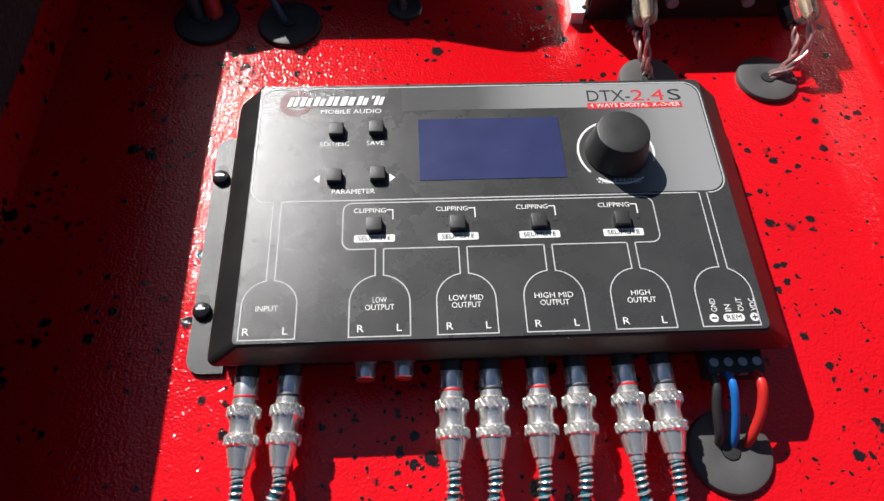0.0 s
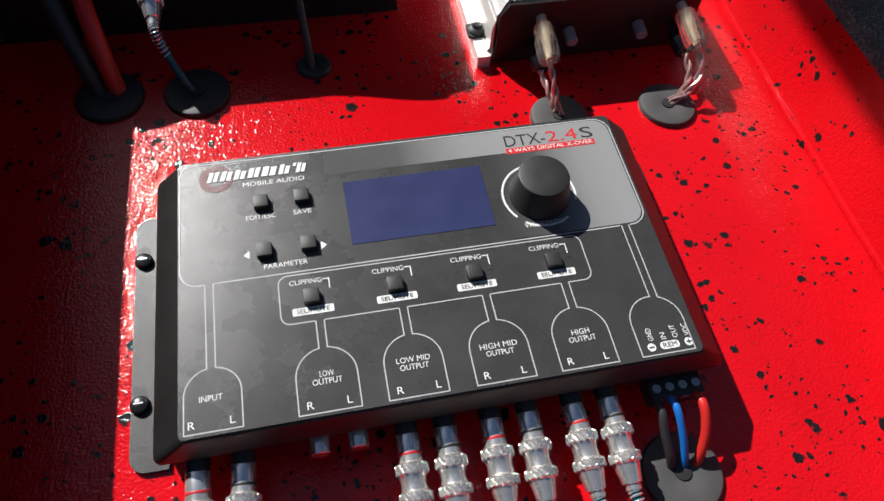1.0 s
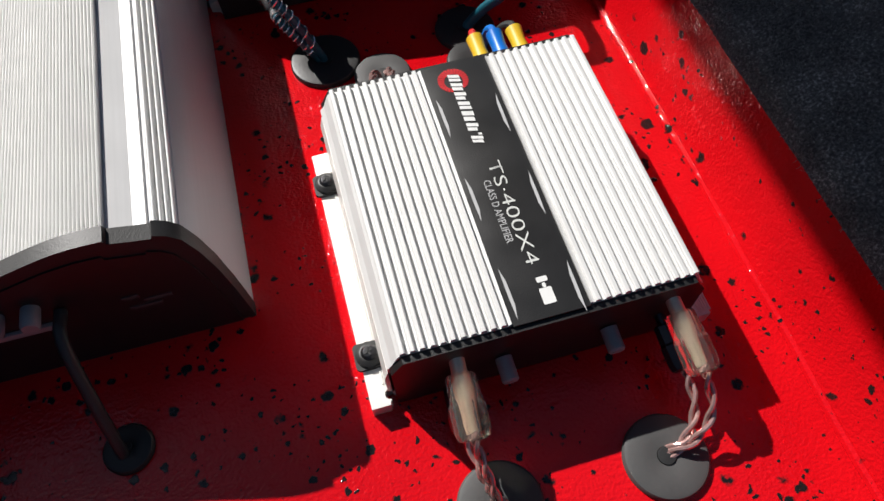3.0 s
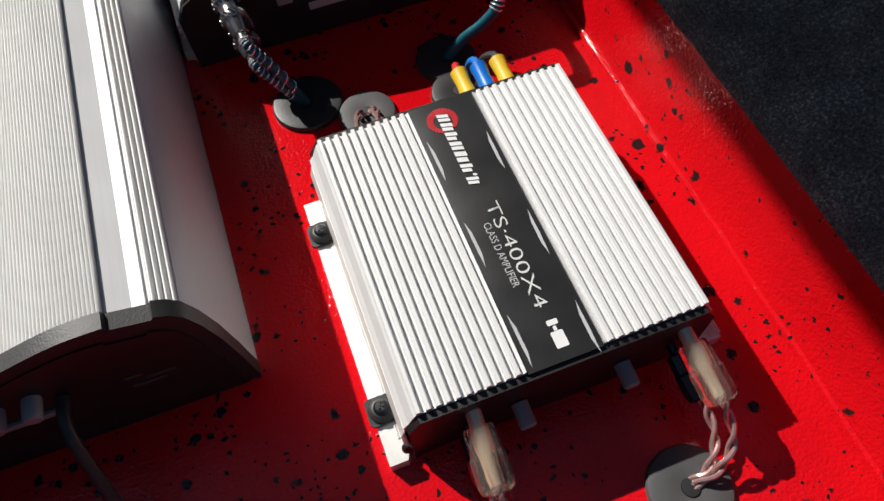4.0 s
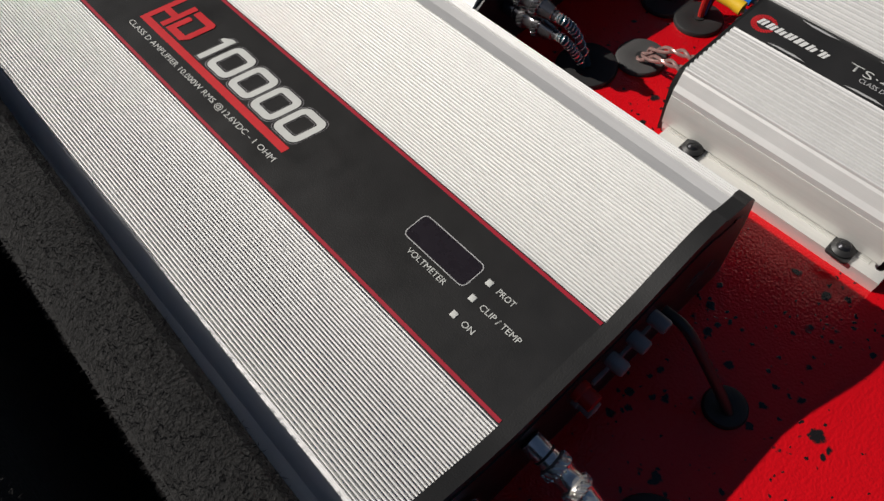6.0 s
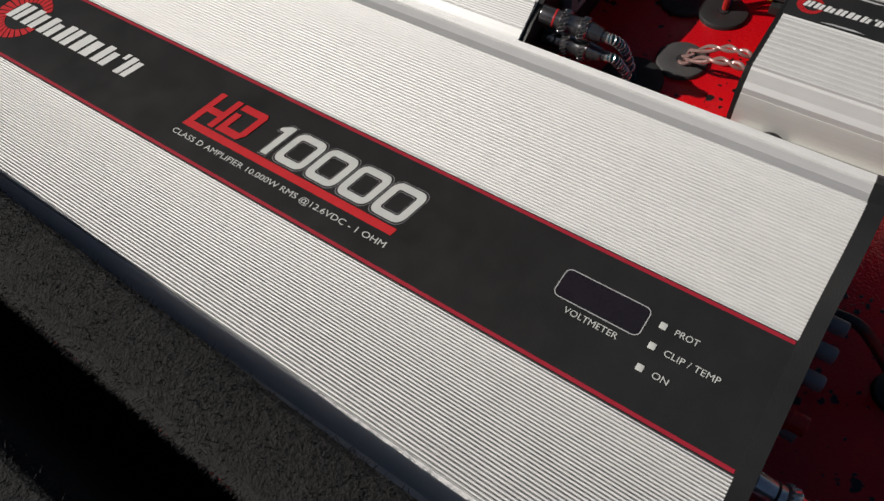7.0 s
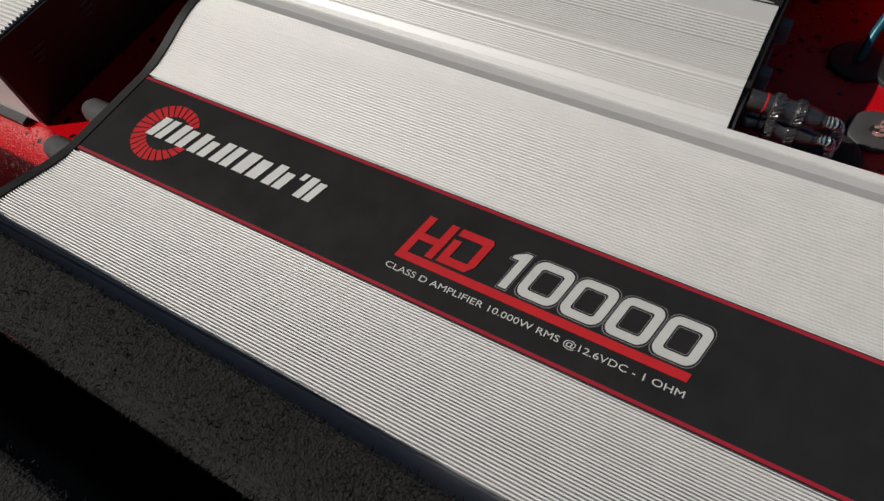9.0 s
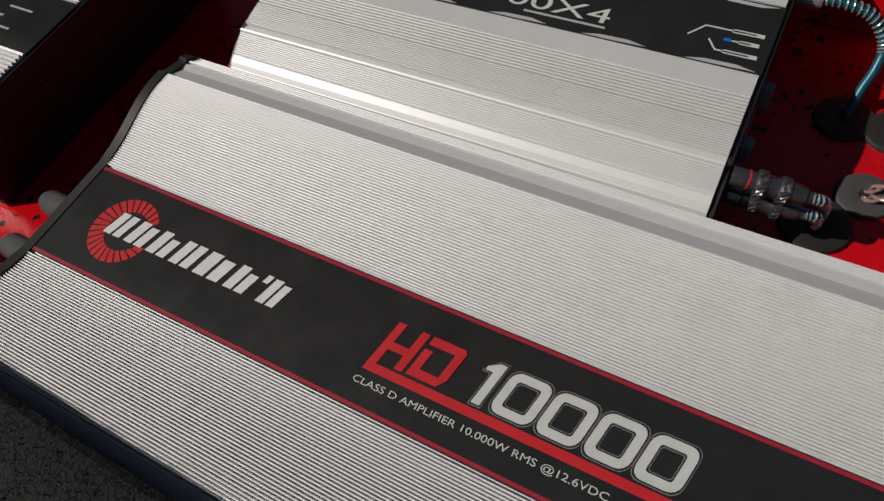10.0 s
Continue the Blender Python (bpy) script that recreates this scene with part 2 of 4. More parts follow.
def coil(line, radius, turns, per=10):
    """A helix round a line."""
    fr = frames_along(line)
    n = turns * per
    out = []
    for k in range(n + 1):
        s = k / n * (len(fr) - 1)
        i = min(int(s), len(fr) - 2)
        f = s - i
        v, a, b = (fr[i][j].lerp(fr[i + 1][j], f) for j in range(3))
        w = 2 * math.pi * k / per
        out.append(v + radius * (a * math.cos(w) + b * math.sin(w)))
    return out


def slab(bm, outline, z0, z1):
    """A flat plate of that outline between two heights."""
    lo = [bm.verts.new((x, y, z0)) for x, y in outline]
    hi = [bm.verts.new((x, y, z1)) for x, y in outline]
    n = len(outline)
    for i in range(n):
        bm.faces.new((lo[i], lo[(i + 1) % n], hi[(i + 1) % n], hi[i]))
    bm.faces.new(hi)
    bm.faces.new(list(reversed(lo)))
    return bm


def extrude_y(bm, section, y0, y1, caps=True):
    """Draws a closed (x, z) section out along y."""
    a = [bm.verts.new((x, y0, z)) for x, z in section]
    b = [bm.verts.new((x, y1, z)) for x, z in section]
    n = len(section)
    for i in range(n):
        bm.faces.new((a[i], a[(i + 1) % n], b[(i + 1) % n], b[i]))
    if caps:
        bm.faces.new(a)
        bm.faces.new(list(reversed(b)))
    return bm


def rounded(x0, y0, x1, y1, r, n=6, corners=(1, 1, 1, 1)):
    """Outline of a rectangle, counter-clockwise from its lower left corner, with round corners where asked."""
    out = []
    for (cx, cy, px, py, a0), on in zip(((x0 + r, y0 + r, x0, y0, 180), (x1 - r, y0 + r, x1, y0, 270), (x1 - r, y1 - r, x1, y1, 0), (x0 + r, y1 - r, x0, y1, 90)), corners):
        if on:
            out += [(cx + r * math.cos(radians(a0 + 90 * k / n)), cy + r * math.sin(radians(a0 + 90 * k / n))) for k in range(n + 1)]
        else:
            out.append((px, py))
    return out


def stroke(bm, pts, width, z, closed=False):
    """A printed line of that width."""
    p = [Vector((x, y)) for x, y in pts]
    n = len(p)
    left, right = [], []
    for i in range(n):
        a = p[i - 1] if i or closed else None
        c = p[(i + 1) % n] if i < n - 1 or closed else None
        d1 = (p[i] - a).normalized() if a is not None else None
        d2 = (c - p[i]).normalized() if c is not None else None
        d1, d2 = d1 or d2, d2 or d1
        t = (d1 + d2)
        t = t.normalized() if t.length > 1e-6 else d1
        nrm = Vector((-t.y, t.x))
        k = width / 2 / max(0.4, abs(nrm.dot(Vector((-d1.y, d1.x)))))
        left.append(bm.verts.new((*(p[i] + nrm * k), z)))
        right.append(bm.verts.new((*(p[i] - nrm * k), z)))
    for i in range(n if closed else n - 1):
        j = (i + 1) % n
        bm.faces.new((left[i], right[i], right[j], left[j]))
    return bm


def flat(bm, outline, z, shift=Matrix()):
    bm.faces.new([bm.verts.new(shift @ Vector((x, y, z))) for x, y in outline])
    return bm


def words(text, parent, at, size, material, turn=0.0, slant=0.0, bold=0.0, name="lettering", label=""):
    """Printed words. at: lower left corner and height of the plane; size: width and height of the writing."""
    cu = bpy.data.curves.new("words", "FONT")
    cu.body, cu.shear, cu.offset, cu.resolution_u = text, slant, bold, 3
    ob = bpy.data.objects.new("words", cu)
    me = bpy.data.meshes.new_from_object(ob)
    bpy.data.objects.remove(ob)
    bpy.data.curves.remove(cu)
    co = np.array([v.co for v in me.vertices])
    lo, hi = co.min(0), co.max(0)
    m = pose(*at, 0, 0, turn) @ Matrix.Diagonal((size[0] / (hi[0] - lo[0]), size[1] / (hi[1] - lo[1]), 1, 1)) @ Matrix.Translation((-lo[0], -lo[1], 0))
    me.transform(m)
    me.materials.append(material)
    me.name = name
    out = new(name, me)
    out.parent = parent
    if label:
        tagged(out, label)
    return out


def emblem(parent, at, length, z, turn, red=None):
    """A maker's mark as plain shapes: a ring of red wedges and a row of slanting pale bars."""
    m = pose(at[0], at[1], z, 0, 0, turn)
    radius, height = length * 0.164, length * 0.118
    cx, cy = length * 0.0885, length * 0.040
    n = 24
    for k in range(n):
        a0 = radians(35 + 315 * k / n)
        a1 = a0 + radians(315 / n * 0.78)
        wide = radius * (0.26 + 0.22 * math.sin(math.pi * (k + 0.5) / n))
        bm = flat(bmesh.new(), [(cx + r * math.cos(a), cy + r * math.sin(a)) for r, a in ((radius, a0), (radius, a1), (radius - wide, a1 - 0.1), (radius - wide, a0 - 0.1))], 0, m)
        part("ring_wedge", bm, red or RED_PRINT, parent, smooth=0)
    step = length / 7.5
    x = 0.0
    for k, w in enumerate((0.80, 0.86, 0.88, 0.88, 1.12, 0.84, 0.20, 0.72)):
        w *= step
        lean = 0.28
        bars = [(0.0, 1.0, 0.70, 1.02)] if k == 6 else [(0.0, 0.40, 0.0, 1.0), (0.52, 0.90, 0.0, 1.0 - 0.10 * (k % 3))]
        for u0, u1, v0, v1 in bars:
            y0, y1 = v0 * height, v1 * height
            bm = flat(bmesh.new(), [(x + u0 * w + lean * y0, y0), (x + u1 * w + lean * y0, y0), (x + u1 * w + lean * y1, y1), (x + u0 * w + lean * y1, y1)], 0.0001, m)
            part("mark_bar", bm, WHITE, parent, smooth=0)
        x += w + step * 0.12


# ---- the setting: a red tray in a carpeted car boot ----
bm = slab(bmesh.new(), [(-0.1195 + 0.024 * -0.95, -0.45), (0.3325, -0.45), (0.3325, 1.45), (-0.1195 + 0.024 * 0.95, 1.45)], -0.012, 0.0)
setting("floor", bm, RED, "glossy red painted board with black paint spatter")


def sway(y):
    """Sideways drift of the carpet edge along the tray."""
    return 0.024 * (max(y, 0.2) - 0.5)


def wavy(bm, rows):
    """A sheet through rows of points, with a slightly uneven skin."""
    grid = [[bm.verts.new(Vector(v) + 0.0007 * noise.noise_vector(Vector(v) * 40)) for v in row] for row in rows]
    for a, b in zip(grid, grid[1:]):
        for i in range(len(a) - 1):
            bm.faces.new((a[i], a[i + 1], b[i + 1], b[i]))
    return bm


ys = [-0.45 + 1.9 * k / 120 for k in range(121)]
bm = bmesh.new()
extrude_y(bm, [(0.3325, -0.012), (0.3325, 0.003), (0.3345, 0.006), (0.3400, 0.058), (0.3400, 0.062), (0.352, 0.062), (0.352, -0.012)], -0.45, 1.45)
setting("wall_right", bm, RED, "red painted upright side of the tray, spattered with black")
# Thin bead added so that the fold shows a bright line.
bm = tube(bmesh.new(), [Vector((0.3322 + 0.0005 * math.sin(31 * y) + 0.0004 * math.sin(77 * y), y, 0.0012)) for y in ys], 0.0022, 8)
setting("trim", bm, RED, "added red bead catching a bright line along the fold")
bm = bmesh.new()
extrude_y(bm, [(-0.1195, -0.012), (-0.1195, 0.062), (-0.1213, 0.062), (-0.1213, -0.012)], -0.45, 1.45)
for v in bm.verts:
    v.co.x += 0.024 * (v.co.y - 0.5)
setting("wall_left", bm, RED, "red painted upright side of the tray in shade")

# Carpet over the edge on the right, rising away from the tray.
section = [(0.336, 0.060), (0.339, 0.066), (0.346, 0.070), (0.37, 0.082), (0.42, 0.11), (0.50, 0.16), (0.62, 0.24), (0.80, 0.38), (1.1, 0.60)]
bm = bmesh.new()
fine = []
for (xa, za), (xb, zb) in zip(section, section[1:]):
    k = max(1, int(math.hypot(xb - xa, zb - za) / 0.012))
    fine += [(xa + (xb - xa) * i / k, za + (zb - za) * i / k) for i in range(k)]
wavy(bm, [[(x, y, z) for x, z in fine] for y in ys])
setting("carpet_right", bm, CARPET_LIGHTENED, "grey boot carpet rising beside the tray, lightened against the shade")
bm = bmesh.new()
lip = [(-0.1212, 0.060), (-0.103, 0.061), (-0.0905, 0.066), (-0.0880, 0.079), (-0.0880, 0.0885), (-0.0902, 0.0945), (-0.096, 0.0968), (-0.107, 0.0972), (-0.115, 0.094), (-0.119, 0.084), (-0.122, 0.055), (-0.1235, 0.0), (-0.1235, -0.06)]
wavy(bm, [[(x + sway(y), y, z) for x, z in lip] for y in ys])
setting("carpet_lip", bm, CARPET, "rounded charcoal carpet edge over the tray")
bm = bmesh.new()
# Outward of x -0.52 an unseen upright side is added against low sky light.
side = [(-0.1235, -0.06), (-0.148, -0.06), (-0.148, 0.090), (-0.1495, 0.100), (-0.154, 0.1055), (-0.167, 0.107), (-0.20, 0.107), (-0.30, 0.107), (-0.42, 0.115), (-0.52, 0.25), (-0.60, 0.60), (-0.61, 0.60), (-0.61, -0.2)]
wavy(bm, [[(x + sway(y), y, z) for x, z in side] for y in ys])
setting("carpet_left", bm, CARPET, "charcoal boot carpet beyond a dark gap")
# Unseen wall added to close the boot, kept low to admit sky light.
bm = bmesh.new()
extrude_y(bm, [(-0.9, -0.1), (1.1, -0.1), (1.1, 0.6), (0.5, 0.14), (-0.4, 0.12), (-0.9, 0.3)], -0.47, -0.45)
setting("wall_front", bm, CARPET, "added carpeted wall closing the boot")
bm = block((-0.9, 1.45, -0.1), (1.1, 1.47, 0.35))
setting("wall_back", bm, CARPET, "added carpeted wall closing the boot")
# Unseen panel added overhead; its edge casts the shade on the right wall.
bm = block((-0.013, 0.45, 0.600), (0.60, 1.75, 0.615), 0.004)
setting("shade_panel", bm, SHADE_PANEL, "unseen stand-in for the car roof, shading the tray's right side")
bm = block((-40, -40, -0.75), (40, 40, -0.70))
setting("ground", bm, ASPHALT, "asphalt under the car")


# ---- ribbed amplifiers ----
def ribs(x0, x1, n, height, z_of, duty=0.52):
    """Section points of n square-edged ribs between two places; z_of gives the top's height."""
    out = []
    p = (x1 - x0) / n
    for k in range(n):
        a = x0 + p * k + p * (1 - duty) / 2
        b = a + p * duty
        za, zb = z_of(a), z_of(b)
        e = p * 0.10
        out += [(a - e * 0.4, za - height), (a, za - e), (a + e, za), (b - e, zb), (b, zb - e), (b + e * 0.4, zb - height)]
    return out


def round_ribs(x0, x1, n, height, z_of, duty=0.8):
    """Section points of n round-topped ribs."""
    out = []
    p = (x1 - x0) / n
    for k in range(n):
        c = x0 + p * (k + 0.5)
        for i in range(7):
            a = math.pi * (1 - i / 6)
            out.append((c + p * duty / 2 * math.cos(a), z_of(c) - height + height * math.sin(a) ** 0.55))
    return out


def screw(bm, at, r=0.0030):
    lathe(bm, [(r, 0), (r, 0.0006), (r * 0.8, 0.0016), (r * 0.4, 0.0020)], Matrix.Translation(at), 16)


HD_X, HD_Y0, HD_Y1 = 0.0025, 0.2685, 0.7390
hd = thing("large_amplifier", (HD_X - 0.0032, 0, 0), "large silver ribbed car amplifier with black label strip", "amplifier", turn=-0.37)


def hump(d):
    t = min(1, max(0, (abs(d) - 0.0292) / 0.052))
    return 0.0672 + 0.0108 * (3 * t * t - 2 * t ** 3)


def half_profile(end, n):
    """One side of the heat sink, from the label outwards; end: where the fine ribs stop."""
    out = [(0.0284, 0.0655)] + round_ribs(0.0292, end, n, 0.0022, hump, 0.74) + [(end + 0.0001, 0.0778), (end + 0.0003, 0.0745), (end + 0.0146, 0.0715)]
    out += round_ribs(end + 0.0146, end + 0.0224, 4, 0.0022, lambda d: 0.0736 - 0.55 * (d - end - 0.0148), 0.66)
    return out + [(end + 0.0227, 0.0675), (end + 0.0252, 0.0590), (end + 0.0275, 0.0445), (end + 0.0293, 0.0250), (end + 0.0303, 0.006), (end + 0.0303, 0.0)]


def cap_profile(end):
    """The end cap's outline on one side."""
    out = [(0.0288, 0.0672)] + [(x, hump(x) + 0.0006) for x in (0.034 + 0.005 * k for k in range(11)) if x < end - 0.002]
    out += [(end + 0.0003, 0.0785), (end + 0.0008, 0.0764), (end + 0.0090, 0.0745), (end + 0.0143, 0.0735), (end + 0.0152, 0.0750), (end + 0.0195, 0.0728), (end + 0.0230, 0.0685)]
    return out + [(end + 0.0258, 0.0590), (end + 0.0282, 0.0445), (end + 0.0298, 0.0250), (end + 0.0310, 0.0)]


ENDS = {1: 0.0885, -1: 0.0814}
section = half_profile(ENDS[1], 42) + [(-x, z) for x, z in reversed(half_profile(ENDS[-1], 37))]
part("heat_sink", extrude_y(bmesh.new(), section, HD_Y0, HD_Y1), ALU, hd, "silver ribbed aluminium heat sink", 0)
for sgn, end in ENDS.items():
    pts = [(0.0004, 0.0757), (0.0012, 0.0757), (0.0086, 0.0730), (0.0131, 0.0731), (0.0134, 0.0720), (0.0146, 0.0719), (0.0146, 0.0712), (0.0004, 0.0746)]
    part("smooth_strip", extrude_y(bmesh.new(), [(sgn * (end + x), z) for x, z in pts], HD_Y0, HD_Y1), ALU_BAND, hd, "smooth hollow aluminium strip", 18)
    pts = [(0.0225, 0.0679), (0.0246, 0.0635), (0.0263, 0.0570), (0.0279, 0.0455), (0.0296, 0.0250), (0.0307, 0.0002), (0.0295, 0.0002), (0.0270, 0.0440), (0.0240, 0.0610)]
    part("side_skin", extrude_y(bmesh.new(), [(sgn * (end + x), z) for x, z in pts], HD_Y0, HD_Y1), ALU_SMOOTH, hd, "smooth curved aluminium side")
part("label_strip", block((-0.0282, HD_Y0, 0.0650), (0.0282, HD_Y1, 0.0667)), LABEL, hd, "satin black printed label strip")
section = cap_profile(ENDS[1]) + [(-x, z) for x, z in reversed(cap_profile(ENDS[-1]))]
for y0, y1 in ((HD_Y0 - 0.0065, HD_Y0), (HD_Y1, HD_Y1 + 0.0055)):
    part("end_cap", extrude_y(bmesh.new(), section, y0, y1), CAP, hd, "black moulded end cap")
inner = [(x * 0.955, z * 0.90) for x, z in section]
part("front_panel", extrude_y(bmesh.new(), inner, HD_Y0 - 0.0072, HD_Y0 - 0.0060), BLACK, hd, "black front panel with controls")
part("rear_panel", extrude_y(bmesh.new(), inner, HD_Y1 + 0.0050, HD_Y1 + 0.0062), BLACK, hd, "black rear panel")

# Print on the label, read along the amplifier towards its front.
ZL = 0.0669
for x in (-0.0268, 0.0268):
    part("red_line", stroke(bmesh.new(), [(x, HD_Y0 + 0.0005), (x, HD_Y1 - 0.0005)], 0.0016, ZL), RED_LINE, hd, "thin red border line", 0)
emblem(hd, (-0.0045, 0.7105), 0.1125, ZL, -90)


def sheared(pts, x0, slant):
    return [(x0 + u + slant * v, v) for u, v in pts]


mark = pose(-0.0055, 0.5072, ZL, 0, 0, -90) @ Matrix.Diagonal((0.972, 1.10, 1, 1))
for k in range(5):
    u0 = 0.0 if k == 0 else 0.0095 + 0.0196 * (k - 1)
    for name, grow, mat, lift in (("digit_edge", 0.0008, GREY_PLASTIC, 0.0), ("digit_gap", 0.0006, LABEL, 0.00006), ("digit", 0.0, PALE_PRINT, 0.00012)):
        bm = bmesh.new()
        g = grow
        if k == 0:
            flat(bm, sheared([(0.0022 - g, -g), (0.0060 + g, -g), (0.0060 + g, 0.0175 + g), (0.0030 - g, 0.0175 + g), (-0.0012 - g, 0.0150 - g), (-0.0012 - g, 0.0134 - g), (0.0022 - g, 0.0134 - g)], u0, 0.22), lift, mark)
        else:
            o = sheared(rounded(-g, -g, 0.0178 + g, 0.0175 + g, 0.0042, 4), u0, 0.22)
            i = sheared(rounded(0.0038 + g, 0.0033 + g, 0.0140 - g, 0.0142 - g, 0.0012, 4), u0, 0.22)
            a = [bm.verts.new(mark @ Vector((x, y, lift))) for x, y in o]
            b = [bm.verts.new(mark @ Vector((x, y, lift))) for x, y in i]
            for j in range(len(a)):
                bm.faces.new((a[j], a[(j + 1) % len(a)], b[(j + 1) % len(b)], b[j]))
        part(name, bm, mat, hd, smooth=0)
mark = pose(-0.0113, 0.5525, ZL, 0, 0, -90) @ Matrix.Diagonal((0.97, 1.16, 1, 1))
bm = bmesh.new()
shapes = [
    [(0.0, 0.0), (0.133, 0.0), (0.133, 0.0034), (0.0, 0.0034)],
    [(0.0, 0.0028), (0.0040, 0.0028), (0.0040, 0.0212), (0.0, 0.0212)],
    [(0.0040, 0.0100), (0.0120, 0.0100), (0.0120, 0.0132), (0.0040, 0.0132)],
    [(0.0120, 0.0044), (0.0160, 0.0044), (0.0160, 0.0212), (0.0120, 0.0212)],
    [(0.0178, 0.0046), (0.0218, 0.0046), (0.0218, 0.0158), (0.0178, 0.0158)],
    [(0.0178, 0.0178), (0.0330, 0.0178), (0.0350, 0.0196), (0.0335, 0.0212), (0.0178, 0.0212)],
    [(0.0310, 0.0070), (0.0350, 0.0080), (0.0350, 0.0195), (0.0310, 0.0180)],
    [(0.0218, 0.0046), (0.0325, 0.0046), (0.0350, 0.0080), (0.0218, 0.0080)],
]
for n, s in enumerate(shapes):
    flat(bm, sheared([(u * 0.98, v) for u, v in s] if n else s, 0, 0.22), 0.00003 * n, mark)
part("letters_and_bar", bm, RED_PRINT, hd, "two red block letters on a long red underline", 0)
words("CLASS D AMPLIFIER 10.000W RMS @12.6VDC - 1 OHM", hd, (-0.0186, 0.5535, ZL), (0.131, 0.0040), PALE_PRINT, -90)
part("display_frame", stroke(bmesh.new(), rounded(0.0000, 0.3168, 0.0130, 0.3525, 0.0026), 0.0004, ZL, True), GREY_PRINT, hd, "thin pale rounded frame", 0)
part("voltmeter_window", flat(bmesh.new(), rounded(0.0005, 0.3173, 0.0125, 0.3520, 0.0022), ZL), DARK_GLASS, hd, "dark unlit voltmeter window", 0)
words("VOLTMETER", hd, (-0.0049, 0.3452, ZL), (0.0222, 0.0027), PALE_PRINT, -90)
for x, text, w in ((0.0090, "PROT", 0.0090), (-0.0003, "CLIP / TEMP", 0.0210), (-0.0101, "ON", 0.0060)):
    part("indicator", block((x - 0.0014, 0.3094, 0.0662), (x + 0.0014, 0.3122, 0.0671), 0.0003), PALE_PRINT, hd, "small square pale indicator")
    words(text, hd, (x - 0.0014, 0.3060, ZL), (w, 0.0027), PALE_PRINT, -90)

# Controls on the front panel.
for x in (0.028, 0.0410, 0.0535):
    bm = bmesh.new()
    lathe(bm, [(0.0032, 0), (0.0034, 0.001), (0.0034, 0.0075), (0.0028, 0.0085)], pose(x - HD_X, HD_Y0 - 0.0070, 0.050, 90), 18)
    part("gain_knob", bm, GREY_PLASTIC, hd, "pale grey round control knob")
part("switch_bar", block((0.020 - HD_X, HD_Y0 - 0.0088, 0.034), (0.056 - HD_X, HD_Y0 - 0.0070, 0.0375), 0.0005), GREY_PLASTIC, hd, "grey printed bar")
for x, z, mat in ((0.010, 0.049, RED_WIRE), (0.012, 0.036, GREY_PLASTIC)):
    bm = lathe(bmesh.new(), [(0.0046, 0), (0.0046, 0.003), (0.0040, 0.0035), (0.0040, 0.009), (0.0030, 0.0092)], pose(x - HD_X, HD_Y0 - 0.0070, z, 90), 20)
    part("signal_socket", bm, mat, hd)
for k, (u, w) in enumerate(((0.0, 0.006), (0.007, 0.010), (0.0, 0.012))):
    bm = block((0.082 + u - HD_X, HD_Y0 - 0.0076, 0.040 - 0.004 * k), (0.082 + u + w - HD_X, HD_Y0 - 0.0071, 0.042 - 0.004 * k))
    part("panel_print", bm, RUBBER, hd, smooth=0)
for x in (-0.0285, 0.0010):
    bm = lathe(bmesh.new(), [(0.0080, 0), (0.0080, 0.004), (0.0070, 0.006), (0.0070, 0.018), (0.0050, 0.022), (0.0020, 0.023)], pose(x, HD_Y1 + 0.0060, 0.0560, -90), 20)
    part("rear_terminal", bm, GLOSSY_GREY, hd, "glossy grey power terminal")


def flat_amplifier(name, label, x0, x1, l0, l1, y0, y1, top, left_zones, right_zones, roof=None, shoulder=None):
    """A lower amplifier: ribbed extrusion, black end plates, recessed label. roof: the top's height across it; shoulder: height of its left edge."""
    amp = thing(name, (0, 0, 0), label, "amplifier")
    lift = roof or (lambda x: top)
    edge = shoulder or top
    sec = [(x0 + 0.0015, 0.0), (x0, 0.004), (x0, edge * 0.74), (x0 + 0.002, edge * 0.80), (x0 + 0.0045, edge * 0.93)]
    for a, b, n, h in left_zones:
        sec += ribs(a, b, n, h, lift) if n else [(a, lift(a) - h), (b, lift(b) - h)]
    sec += [(l0, top - 0.0006), (l0, top - 0.0022), (l1, top - 0.0022), (l1, top - 0.0006)]
    for a, b, n, h in right_zones:
        sec += ribs(a, b, n, h, lift) if n else [(a, top - h), (b, top - h)]
    sec += [(x1 - 0.0045, top * 0.93), (x1 - 0.002, top * 0.80), (x1, top * 0.74), (x1, 0.004), (x1 - 0.0015, 0.0)]
    part("heat_sink", extrude_y(bmesh.new(), sec, y0 + 0.003, y1 - 0.003), ALU_DULL, amp, "silver ribbed aluminium body", 0)
    for a, b in ((y0, y0 + 0.003), (y1 - 0.003, y1)):
        plate = [(x0 + 0.001, 0.001), (x0 + 0.001, edge * 0.76)] + [(x, lift(x) - 0.0026) for x in (x0 + 0.006 + (l0 - x0 - 0.006) * k / 6 for k in range(7))] + [(x1 - 0.006, top - 0.0026), (x1 - 0.001, top * 0.76), (x1 - 0.001, 0.001)]
        part("end_plate", extrude_y(bmesh.new(), plate, a, b), BLACK, amp, "black end plate")
    part("label_strip", block((l0 + 0.0002, y0 + 0.002, top - 0.0024), (l1 - 0.0002, y1 - 0.002, top - 0.0012), 0.0004), LABEL, amp, "glossy black label strip")
    return amp


